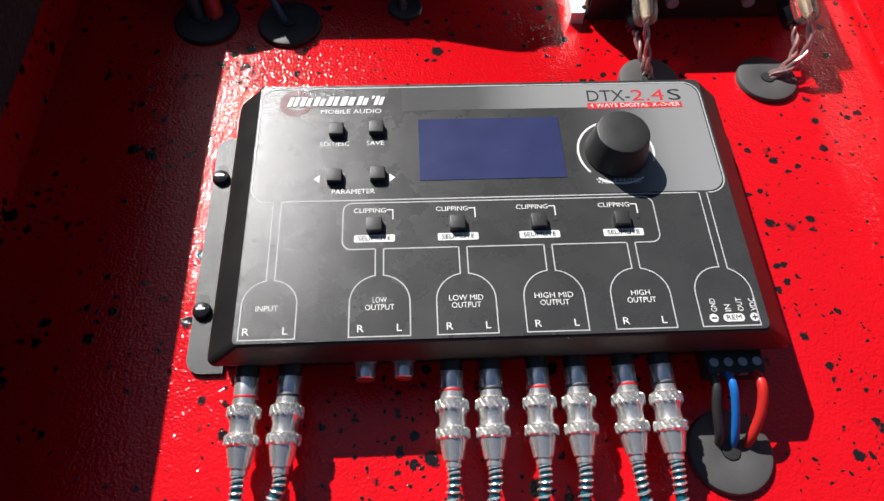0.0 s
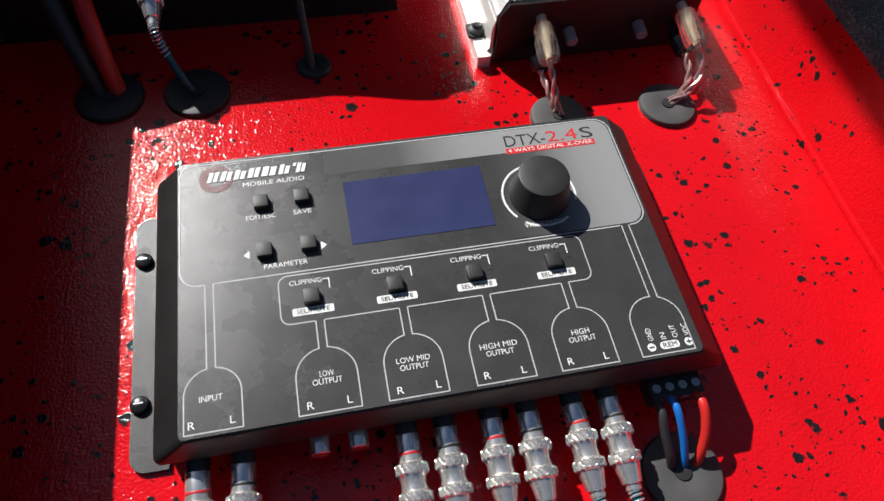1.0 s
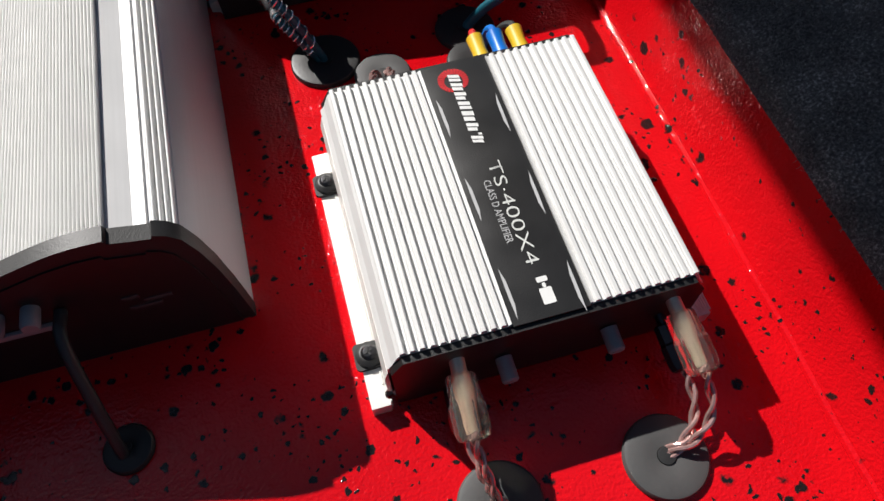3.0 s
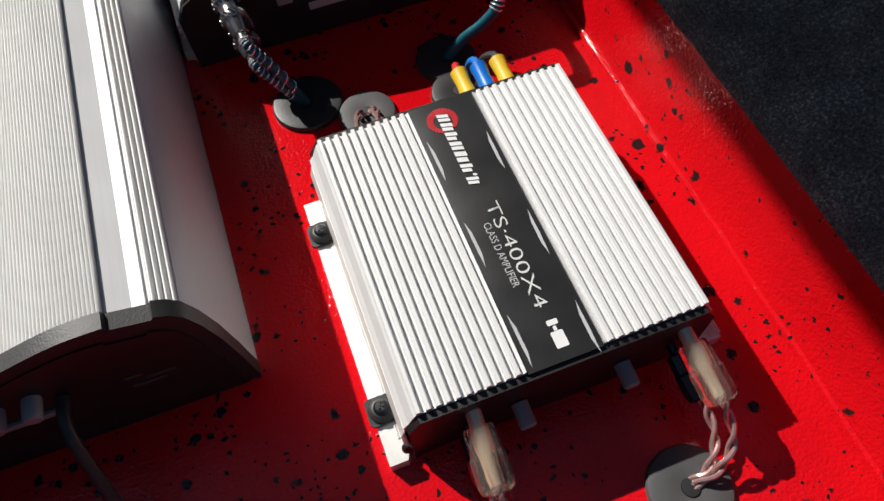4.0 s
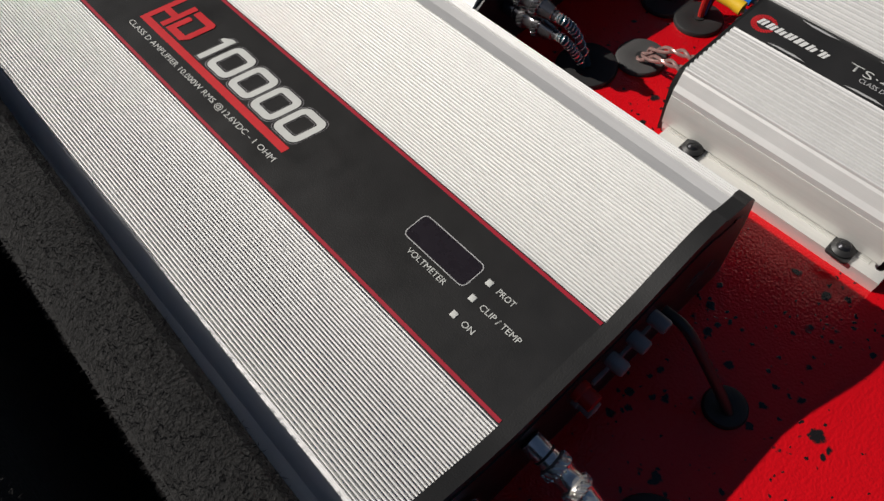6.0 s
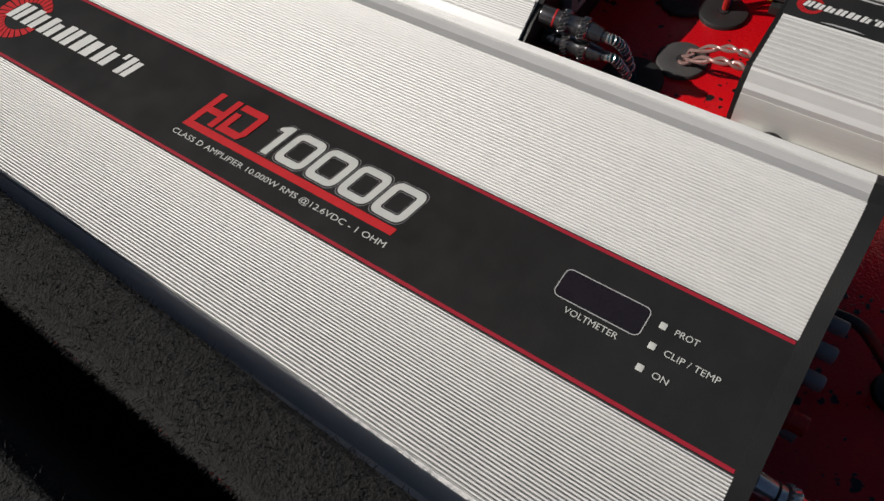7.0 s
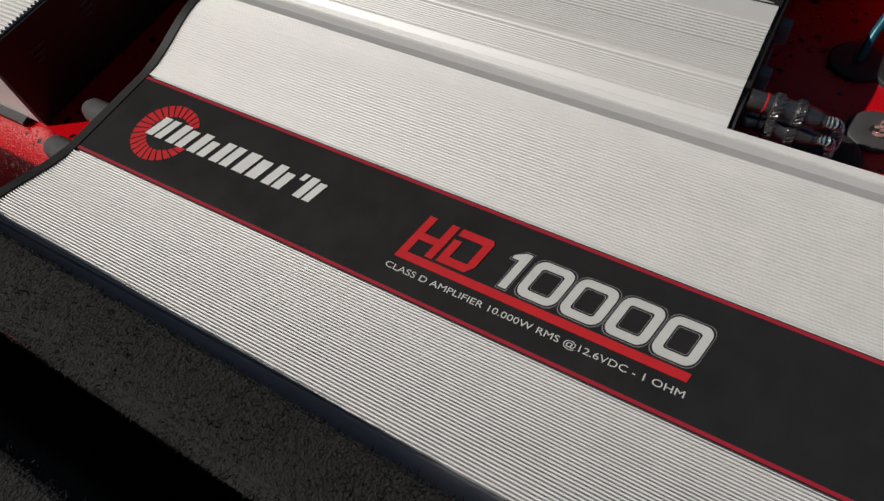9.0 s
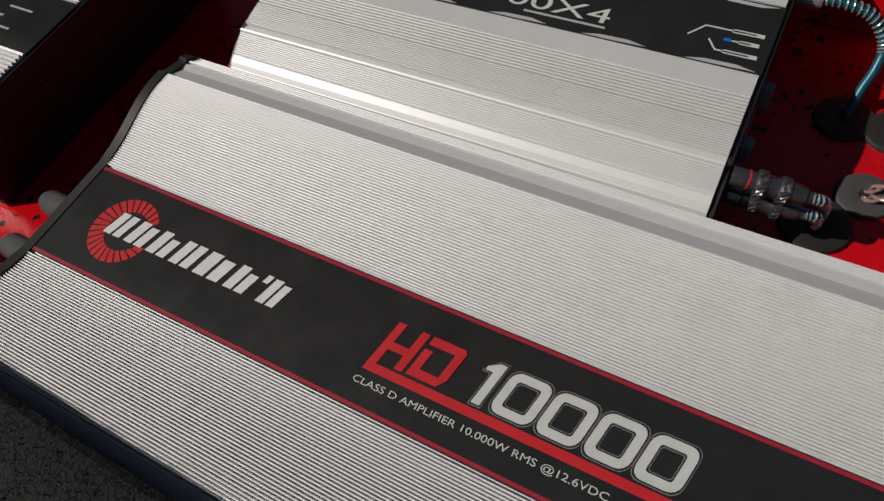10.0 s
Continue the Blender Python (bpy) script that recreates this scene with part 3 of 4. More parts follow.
# ---- small four-channel amplifier ----
TOP = 0.0445
small = flat_amplifier(
    "small_amplifier", "small silver ribbed amplifier with black label, screwed to red board", 0.1690, 0.2935, 0.2160, 0.2462, 0.2060, 0.3390, TOP,
    [(0.1738, 0.2150, 11, 0.0020)], [(0.2472, 0.2895, 11, 0.0016)])
for sgn, xa, xb in ((1, 0.1594, 0.1700), (-1, 0.2925, 0.3030)):
    bm = bmesh.new()
    o = [(xa, 0.2045), (xb, 0.2045), (xb, 0.333), (xa, 0.331)]
    if sgn > 0:
        o = [(xa, 0.2040), (xa + 0.0075, 0.2040)] + [(xa + 0.0085 - 0.0022 * math.sin(radians(a)), 0.2062 + 0.0022 * (1 - math.cos(radians(a)))) for a in range(0, 181, 30)] + [(xb, 0.2110), (xb, 0.3320), (xa, 0.3320)]
    slab(bm, o, 0.0, 0.0080)
    f = part("flange", bm, ALU_PALE, small, "pale aluminium mounting flange")
    bm = bmesh.new()
    for k in range(5):
        x = xa + 0.0062 + k * 0.0011
        box(bm, (x, 0.2130 if sgn > 0 else 0.206, 0.0079), (x + 0.0006, 0.3310, 0.0086))
    part("flange_ribbing", bm, ALU_PALE, small, smooth=0)
bm = bmesh.new()
extrude_y(bm, [(0.1689, 0.0085), (0.1672, 0.0100), (0.1672, 0.0230), (0.1688, 0.0290), (0.1700, 0.0290), (0.1700, 0.0085)], 0.2090, 0.3360)
part("side_skirt", bm, ALU_PALE, small, "pale smooth side skirt")
ZS = TOP - 0.0010
emblem(small, (0.2268, 0.3300), 0.0415, ZS, -90)
words("TS·400X4", small, (0.2291, 0.2795, ZS), (0.0495, 0.0052), PALE_PRINT, -90, 0.0, -0.008)
words("CLASS D AMPLIFIER", small, (0.2248, 0.2710, ZS), (0.0300, 0.0030), GREY_PRINT, -90)
bm = bmesh.new()
for x, y, w, h in ((0.2302, 0.2242, 0.0022, 0.0042), (0.2316, 0.2216, 0.0020, 0.0014), (0.2298, 0.2195, 0.0066, 0.0048)):
    flat(bm, rounded(x, y - w, x + h, y, 0.0005, 3), ZS)
part("badge", bm, WHITE, small, "small white plain badge", 0)
for k in range(3):
    for x, s in ((0.2182, 1), (0.2440, -1)):
        y = 0.318 - 0.043 * k - (0.0 if s > 0 else 0.004)
        bm = flat(bmesh.new(), [(x, y), (x + s * 0.0012, y - 0.006), (x + s * 0.0014, y - 0.016), (x + s * 0.0004, y - 0.022), (x, y - 0.012)], ZS)
        part("label_flash", bm, GREY_PRINT, small, "grey printed edge flash", 0)
for x in (0.2130, 0.2560):
    bm = lathe(bmesh.new(), [(0.0034, 0), (0.0034, 0.009), (0.0028, 0.0098)], pose(x, 0.2058, 0.0205, 97), 18)
    part("gain_knob", bm, GREY_PLASTIC, small, "grey control knob")
for y in (0.2258, 0.3130):
    s = thing("mounting_screw", (0.1635, y, 0.0080), "black cross-head screw with cup washer on amplifier flange", "screw", "screws of the small amplifier")
    bm = bmesh.new()
    slab(bm, rounded(-0.0062, -0.0058, 0.0056, 0.0058, 0.0020), 0.0, 0.0016)
    lathe(bm, [(0.0056, 0.0012), (0.0056, 0.0026), (0.0040, 0.0040), (0.0034, 0.0042)], seg=20)
    part("cup_washer", bm, RUBBER_DARK, s)
    bm = bmesh.new()
    lathe(bm, [(0.0032, 0.0036), (0.0032, 0.0046), (0.0022, 0.0056), (0.0006, 0.0058)], seg=18)
    part("screw_head", bm, SCREW, s)
    bm = bmesh.new()
    for a in (20, 110):
        box(bm, (-0.0018, -0.0003, 0.0056), (0.0018, 0.0003, 0.0060))
        bmesh.ops.rotate(bm, verts=bm.verts[-8:], cent=(0, 0, 0), matrix=Matrix.Rotation(radians(a), 3, "Z"))
    part("slot", bm, RUBBER_DARK, s, smooth=0)

# ---- second, longer amplifier beside the large one ----
T2 = 0.0635


def sloping(x):
    """The long amplifier's top: a rounded shoulder rising to the label."""
    pts = ((0.1340, 0.0430), (0.1420, 0.0480), (0.1550, 0.0560), (0.1700, 0.0590), (0.1880, 0.0615), (0.2000, T2), (1.0, T2))
    for (xa, za), (xb, zb) in zip(pts, pts[1:]):
        if x <= xb:
            return za + (zb - za) * (x - xa) / (xb - xa)
    return T2


mid = flat_amplifier(
    "long_amplifier", "long silver ribbed amplifier with black label beside the large one", 0.1290, 0.3220, 0.2085, 0.2620, 0.4460, 0.7455, T2,
    [(0.1345, 0.1350, 0, 0.0010), (0.1372, 0.1410, 0, 0.0), (0.1420, 0.1535, 11, 0.0009), (0.1540, 0.1550, 0, -0.0007), (0.1556, 0.1590, 0, 0.0022), (0.1600, 0.1760, 12, 0.0032), (0.1766, 0.1945, 9, 0.0042), (0.1952, 0.2078, 0, 0.0006)],
    [(0.2630, 0.2780, 0, 0.0006), (0.2790, 0.3170, 15, 0.0018)], sloping, 0.0430)
bm = bmesh.new()
extrude_y(bm, [(0.1285, 0.0), (0.1240, 0.001), (0.1240, 0.0065), (0.1285, 0.0080)], 0.454, 0.738)
part("flange", bm, ALU_PALE, mid, "pale mounting flange")
for z in (0.0190, 0.0230, 0.0270):
    part("side_rib", block((0.1276, 0.4495, z), (0.1292, 0.7420, z + 0.0016)), ALU_PALE, mid, smooth=0)
ZM = T2 - 0.0010
words("00X4", mid, (0.2205, 0.5930, ZM), (0.0610, 0.0120), PALE_PRINT, -90)
part("caption_bar", flat(bmesh.new(), rounded(0.2167, 0.532, 0.2183, 0.580, 0.0005, 2), ZM), GREY_PRINT, mid, smooth=0)
for x, ya, yb, kx, ky in ((0.2362, 0.483, 0.453, 0.2270, 0.490), (0.2287, 0.468, 0.454, 0.2285, 0.470), (0.2200, 0.474, 0.453, 0.2270, 0.479)):
    bm = stroke(bmesh.new(), [(x, ya - 0.014 if ya > 0.48 else ya - 0.004), (x, yb)], 0.0028, ZM)
    stroke(bm, [(kx, ky), (x, ya), (x, yb + 0.004)], 0.0010, ZM)
    part("connection_mark", bm, PALE_PRINT, mid, "pale printed connection mark", 0)
part("blue_indicator", flat(bmesh.new(), rounded(0.2274, 0.468, 0.2298, 0.472, 0.0008, 3), ZM + 0.0002), BLUE_SLEEVE, mid, smooth=0)
for k in range(5):
    for x, s in ((0.2100, 1), (0.2605, -1)):
        y = 0.487 + 0.056 * k
        bm = flat(bmesh.new(), [(x, y), (x + s * 0.0024, y - 0.010), (x + s * 0.0028, y - 0.026), (x + s * 0.0006, y - 0.036), (x, y - 0.018)], ZM)
        part("label_flash", bm, GREY_PRINT, mid, "grey printed edge flash", 0)
for x in (0.1800, 0.2200):
    part("control", block((x, 0.4400, 0.030), (x + 0.008, 0.4460, 0.042), 0.0008), GREY_PLASTIC, mid, "grey control on the front plate")
part("power_mark", block((0.196, 0.4453, 0.018), (0.250, 0.4459, 0.0225)), GREY_PRINT, mid, smooth=0)

# ---- third amplifier behind the large one ----
T3 = 0.066
far = flat_amplifier(
    "rear_amplifier", "silver and black amplifier at the back of the tray", 0.0060, 0.2360, 0.0820, 0.1310, 0.8550, 1.1570, T3,
    [(0.0120, 0.0805, 22, 0.0014)], [(0.1325, 0.2300, 30, 0.0014)])
bm = bmesh.new()
extrude_y(bm, [(0.0062, 0.0), (0.0, 0.0), (0.0, 0.0040), (0.0062, 0.0050)], 0.869, 1.143)
part("flange", bm, BLACK, far, "black mounting flange")
ZF = T3 - 0.0010
bm = bmesh.new()
for x, y, w in ((0.096, 0.907, 0.020), (0.105, 0.912, 0.010), (0.114, 0.905, 0.022), (0.101, 0.937, 0.015), (0.116, 0.942, 0.012)):
    stroke(bm, [(x, y), (x, y - w)], 0.0016, ZF)
part("print_bars", bm, GREY_PRINT, far, smooth=0)
for x, z in ((0.030, 0.045), (0.075, 0.046), (0.12, 0.045)):
    for k in range(3):
        part("panel_print", block((x, 0.8542, z - 0.004 * k), (x + 0.012 - 0.003 * k, 0.8549, z - 0.004 * k + 0.0016)), RUBBER, far, smooth=0)


# ---- the crossover processor ----
DZ = 0.0355
proc = thing("crossover_processor", (0, 0, 0), "black digital crossover unit with blue display and large knob", "audio processor")
X0, X1, Y0, Y1 = -0.0045, 0.2060, -0.0050, 0.1262


def shell():
    """The sheet-metal body: top with sloped ends, front set back under its edge."""
    bm = bmesh.new()
    rings = []
    for (a, b, c, d, z, r) in ((X0, Y0, X1, Y1, DZ - 0.0006, 0.003), (X0 - 0.0005, Y0 - 0.0006, X1 + 0.0005, Y1 + 0.0006, DZ - 0.0012, 0.003), (X0 - 0.0115, Y0 - 0.0032, X1 + 0.0115, Y1 + 0.001, 0.0245, 0.004), (X0 - 0.0125, Y0 - 0.0034, X1 + 0.0125, Y1 + 0.001, 0.0225, 0.004), (X0 - 0.0130, Y0 - 0.0020, X1 + 0.0130, Y1 + 0.0005, 0.0195, 0.004), (X0 - 0.0130, Y0 + 0.0040, X1 + 0.0130, Y1, 0.0020, 0.004), (X0 - 0.0130, Y0 + 0.0040, X1 + 0.0130, Y1, 0.0, 0.004)):
        rings.append([bm.verts.new((x, y, z)) for x, y in rounded(a, b, c, d, r, 5)])
    n = len(rings[0])
    for p, q in zip(rings, rings[1:]):
        for i in range(n):
            bm.faces.new((q[i], q[(i + 1) % n], p[(i + 1) % n], p[i]))
    bm.faces.new(rings[0])
    bm.faces.new(list(reversed(rings[-1])))
    return bm


part("case", shell(), BLACK, proc, "satin black folded metal case", 25)
bm = slab(bmesh.new(), rounded(X0 + 0.0004, Y0 + 0.0004, X1 - 0.0004, Y1 - 0.0004, 0.0026), DZ - 0.0008, DZ)
part("face_plate", bm, FACE, proc, "dark grey printed face plate")
for k in range(9):
    bm = bmesh.new()
    y = 0.080 + 0.0042 * k
    m = pose(X1 + 0.0068, y, 0.0296, 0, 43.0)
    slab(bm, [((m @ Vector((u, v, 0))).x, (m @ Vector((u, v, 0))).y) for u, v in ((-0.0045, -0.0007), (0.0045, -0.0007), (0.0045, 0.0007), (-0.0045, 0.0007))], 0.0300, 0.0301)
    for vtx in bm.verts[-8:]:
        vtx.co.z = DZ - 0.0012 - (vtx.co.x - X1) * 1.02 + 0.00025
    part("vent_slot", bm, DARK_PRINT, proc, smooth=0)
for xa, xb, hand in ((-0.0325, -0.0165, 1), (0.2180, 0.2310, -1)):
    bm = bmesh.new()
    slab(bm, rounded(xa, -0.0040 if hand > 0 else 0.0880, xb, 0.1220, 0.0070, 6, (1, 0, 0, 1) if hand > 0 else (0, 1, 1, 0)), 0.0, 0.0022)
    part("flange", bm, BLACK, proc, "black mounting flange")
    for y in (0.0250, 0.0970) if hand > 0 else ():
        xs = -0.0285
        bm = slab(bmesh.new(), rounded(xs - 0.0025, y - 0.0035, xs + 0.0025, y + 0.0085, 0.0024), 0.0021, 0.0024)
        part("slot_hole", bm, DARK_PRINT, proc, smooth=0)
        s = thing("flange_screw", (xs, y, 0.0022), "black pan-head screw in the processor flange", "screw", "screws of the processor")
        bm = lathe(bmesh.new(), [(0.0042, 0), (0.0042, 0.0010), (0.0036, 0.0024), (0.0020, 0.0032), (0.0004, 0.0033)], seg=18)
        part("screw_head", bm, SCREW, s)
        part("slot", block((-0.0020, -0.00035, 0.0030), (0.0020, 0.00035, 0.0035)), STEEL, s, smooth=0)

ZP = DZ + 0.00015
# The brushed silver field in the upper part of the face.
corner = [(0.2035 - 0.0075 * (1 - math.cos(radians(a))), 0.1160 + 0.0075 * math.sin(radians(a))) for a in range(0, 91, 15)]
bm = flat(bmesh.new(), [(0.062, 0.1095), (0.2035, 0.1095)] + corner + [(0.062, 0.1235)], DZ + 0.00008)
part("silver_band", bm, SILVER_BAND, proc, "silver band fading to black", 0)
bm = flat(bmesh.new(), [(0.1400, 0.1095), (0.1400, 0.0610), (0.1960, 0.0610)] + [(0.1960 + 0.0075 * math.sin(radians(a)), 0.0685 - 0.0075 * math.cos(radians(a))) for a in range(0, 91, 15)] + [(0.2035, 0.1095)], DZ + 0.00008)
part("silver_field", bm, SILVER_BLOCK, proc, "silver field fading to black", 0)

bm = bmesh.new()
frame_line = [(0.0065, 0.0598)] + [(0.0040 - 0.0075 * math.sin(radians(a)), 0.0673 - 0.0075 * math.cos(radians(a))) for a in range(0, 91, 15)] + [(-0.0035 + 0.0068 * (1 - math.cos(radians(a))), 0.1172 + 0.0068 * math.sin(radians(a))) for a in range(0, 91, 15)]
frame_line += [(0.1968 + 0.0075 * math.sin(radians(a)), 0.1165 + 0.0075 * math.cos(radians(a))) for a in range(0, 91, 15)] + [(0.2043 - 0.0080 * (1 - math.cos(radians(a))), 0.0680 - 0.0080 * math.sin(radians(a))) for a in range(0, 91, 15)] + [(0.1955, 0.0600)]
stroke(bm, frame_line, 0.00055, ZP)
stroke(bm, [(0.0098, 0.0600), (0.1905, 0.0600)], 0.00055, ZP)
part("border_line", bm, GREY_PRINT, proc, "thin grey border line", 0)
bm = bmesh.new()
stems = (0.0520, 0.0865, 0.1220, 0.1570)
box_line = [(0.0500, 0.0357), (0.0405, 0.0357)] + [(0.0405 - 0.0040 * math.sin(radians(a)), 0.0397 - 0.0040 * math.cos(radians(a))) for a in range(15, 91, 15)] + [(0.0365 + 0.0040 * (1 - math.cos(radians(a))), 0.0545 + 0.0040 * math.sin(radians(a))) for a in range(0, 91, 15)]
box_line += [(0.1660 + 0.0040 * math.sin(radians(a)), 0.0545 + 0.0040 * math.cos(radians(a))) for a in range(0, 91, 15)] + [(0.1700 - 0.0040 * (1 - math.cos(radians(a))), 0.0397 - 0.0040 * math.sin(radians(a))) for a in range(0, 91, 15)] + [(stems[3] + 0.0018, 0.0357)]
stroke(bm, box_line, 0.0005, ZP)
for a, b in zip(stems, stems[1:]):
    stroke(bm, [(a + 0.0018, 0.0357), (b - 0.0018, 0.0357)], 0.0005, ZP)
part("box_line", bm, GREY_PRINT, proc, "thin printed box", 0)
arches = ((-0.0022, 0.0195, 0.0083, 0.0600), (0.0402, 0.0642, stems[0], 0.0357), (0.0748, 0.0985, stems[1], 0.0357), (0.1097, 0.1340, stems[2], 0.0357), (0.1447, 0.1688, stems[3], 0.0357), (0.1790, 0.2020, 0.1930, 0.0600))
for xa, xb, xs, top in arches:
    r = (xb - xa) / 2
    c = (xa + xb) / 2
    yc = 0.0115
    line = [(xs - 0.0017, top), (xs - 0.0017, yc + math.sqrt(max(0, r * r - (xs - 0.0017 - c) ** 2)))]
    a0 = math.atan2(line[1][1] - yc, line[1][0] - c)
    line += [(c + r * math.cos(a0 + (math.pi - a0) * k / 10), yc + r * math.sin(a0 + (math.pi - a0) * k / 10)) for k in range(1, 11)]
    a1 = math.atan2(math.sqrt(max(0, r * r - (xs + 0.0017 - c) ** 2)), xs + 0.0017 - c)
    line += [(xa, -0.0032), (xb, -0.0032)] + [(c + r * math.cos(a1 * k / 10), yc + r * math.sin(a1 * k / 10)) for k in range(11)] + [(xs + 0.0017, top)]
    part("arch_line", stroke(bmesh.new(), line, 0.0005, ZP), GREY_PRINT, proc, "thin printed arch", 0)

emblem(proc, (0.0085, 0.1132), 0.0470, ZP + 0.0001, 0, DULL_RED)
words("MOBILE AUDIO", proc, (0.0245, 0.1085, ZP), (0.0280, 0.0025), WHITE, name="caption")
for x, w, text in ((0.0250, 0.0132, "EDIT/ESC"), (0.0458, 0.0080, "SAVE")):
    words(text, proc, (x, 0.0897, ZP), (w, 0.0024), WHITE)
words("PARAMETER", proc, (0.0312, 0.0635, ZP), (0.0186, 0.0024), WHITE)
words("VALUE/ENTER", proc, (0.1475, 0.0658, ZP), (0.0196, 0.0024), WHITE)
words("DTX-", proc, (0.1500, 0.1130, ZP), (0.0205, 0.0068), DARK_PRINT)
words("2.4", proc, (0.1712, 0.1130, ZP), (0.0158, 0.0068), RED_PRINT)
words("S", proc, (0.1888, 0.1130, ZP), (0.0062, 0.0068), DARK_PRINT)
part("red_band", flat(bmesh.new(), [(0.1495, 0.1085), (0.1945, 0.1085), (0.1945, 0.1120), (0.1495, 0.1120)], ZP), RED_PRINT, proc, "red title band", 0)
words("4 WAYS DIGITAL X-OVER", proc, (0.1505, 0.1091, ZP + 0.0002), (0.0430, 0.0023), WHITE)
words("INPUT", proc, (0.0035, 0.0088, ZP), (0.0088, 0.0024), WHITE)
for cx, a in zip((0.0522, 0.0866, 0.1218, 0.1568), ("LOW", "LOW MID", "HIGH MID", "HIGH")):
    w = 0.0020 * len(a) - 0.0004
    words(a, proc, (cx - w / 2, 0.0112, ZP), (w, 0.0024), WHITE)
    words("OUTPUT", proc, (cx - 0.0058, 0.0080, ZP), (0.0116, 0.0024), WHITE)
for xr in (0.0005, 0.0447, 0.0795, 0.1143, 0.1490):
    words("R", proc, (xr - 0.0012, -0.0012, ZP), (0.0026, 0.0030), WHITE)
    words("L", proc, (xr + 0.0142, -0.0012, ZP), (0.0020, 0.0030), WHITE)
for x, t, w in ((0.1848, "GND", 0.0058), (0.1903, "IN", 0.0030), (0.1955, "OUT", 0.0058), (0.2007, "VDC", 0.0056)):
    words(t, proc, (x + 0.0012, 0.0030, ZP), (w, 0.0023), WHITE, 90)
part("terminal_badge", flat(bmesh.new(), rounded(0.1878, -0.0014, 0.1962, 0.0020, 0.0015), ZP), WHITE, proc, "white rounded badge", 0)
words("REM", proc, (0.1890, -0.0006, ZP + 0.0002), (0.0060, 0.0020), DARK_PRINT)
for x, t in ((0.1840, "-"), (0.2003, "+")):
    bm = bmesh.new()
    flat(bm, [(x + 0.0018 * math.cos(k * math.pi / 9), 0.0003 + 0.0018 * math.sin(k * math.pi / 9)) for k in range(18)], ZP)
    part("pole_badge", bm, WHITE, proc, "white round badge", 0)
    bm = stroke(bmesh.new(), [(x - 0.0011, 0.0003), (x + 0.0011, 0.0003)], 0.0005, ZP + 0.0002)
    if t == "+":
        stroke(bm, [(x, -0.0008), (x, 0.0014)], 0.0005, ZP + 0.0002)
    part("pole_sign", bm, DARK_PRINT, proc, smooth=0)
for x, s in ((0.0256, -1), (0.0562, 1)):
    bm = flat(bmesh.new(), [(x, 0.0695), (x, 0.0738), (x + s * 0.0026, 0.0716)], ZP)
    part("arrow", bm, WHITE, proc, "small white arrow", 0)
part("display", block((0.0695, 0.0697, DZ - 0.0012), (0.1345, 0.1040, DZ + 0.0002)), BLUE_SCREEN, proc, "dark blue unlit display window", 0)


def push_button(x, y):
    bm = block((x - 0.0033, y - 0.0030, DZ - 0.001), (x + 0.0033, y + 0.0036, DZ + 0.0032), 0.0007)
    part("push_button", bm, CAP, proc, "square black push button")


for x, y in ((0.0322, 0.0975), (0.0503, 0.0982), (0.0322, 0.0717), (0.0510, 0.0724)):
    push_button(x, y)
for k, x in enumerate((0.0498, 0.0848, 0.1192, 0.1547)):
    push_button(x, 0.0462)
    words("CLIPPING", proc, (x - 0.0088, 0.0535, ZP), (0.0136, 0.0023), WHITE)
    part("hook_line", stroke(bmesh.new(), [(x + 0.0052, 0.0548), (x + 0.0078, 0.0548), (x + 0.0078, 0.0500)], 0.0005, ZP), WHITE, proc, smooth=0)
    part("led_hole", flat(bmesh.new(), [(x + 0.0076 + 0.0011 * math.cos(j * math.pi / 8), 0.0485 + 0.0011 * math.sin(j * math.pi / 8)) for j in range(16)], ZP), DARK_PRINT, proc, smooth=0)
    part("mute_badge", flat(bmesh.new(), rounded(x - 0.0085, 0.0390, x + 0.0086, 0.0425, 0.0007), ZP), WHITE, proc, "white rounded badge", 0)
    words("SEL/MUTE", proc, (x - 0.0068, 0.0398, ZP + 0.0002), (0.0136, 0.0020), DARK_PRINT)
KX, KY = 0.1585, 0.0832
part("knob_ring", stroke(bmesh.new(), [(KX + 0.0172 * math.cos(radians(a)), KY + 0.0172 * math.sin(radians(a))) for a in range(-20, 221, 8)], 0.0010, ZP + 0.0001), WHITE, proc, "white printed arc", 0)
part("knob_arc", stroke(bmesh.new(), [(KX + 0.0176 * math.cos(radians(a)), KY + 0.0176 * math.sin(radians(a))) for a in range(235, 306, 5)], 0.0010, ZP + 0.0001), WHITE, proc, "white printed arc", 0)
bm = bmesh.new()
lathe(bm, [(0.0143, 0), (0.0146, 0.0010), (0.0140, 0.0024), (0.0119, 0.0134), (0.0114, 0.0143), (0.0107, 0.0146), (0.0030, 0.0146)], Matrix.Translation((KX, KY, DZ)), 48)
part("knob", bm, CAP, proc, "tapered matt black rotary knob")


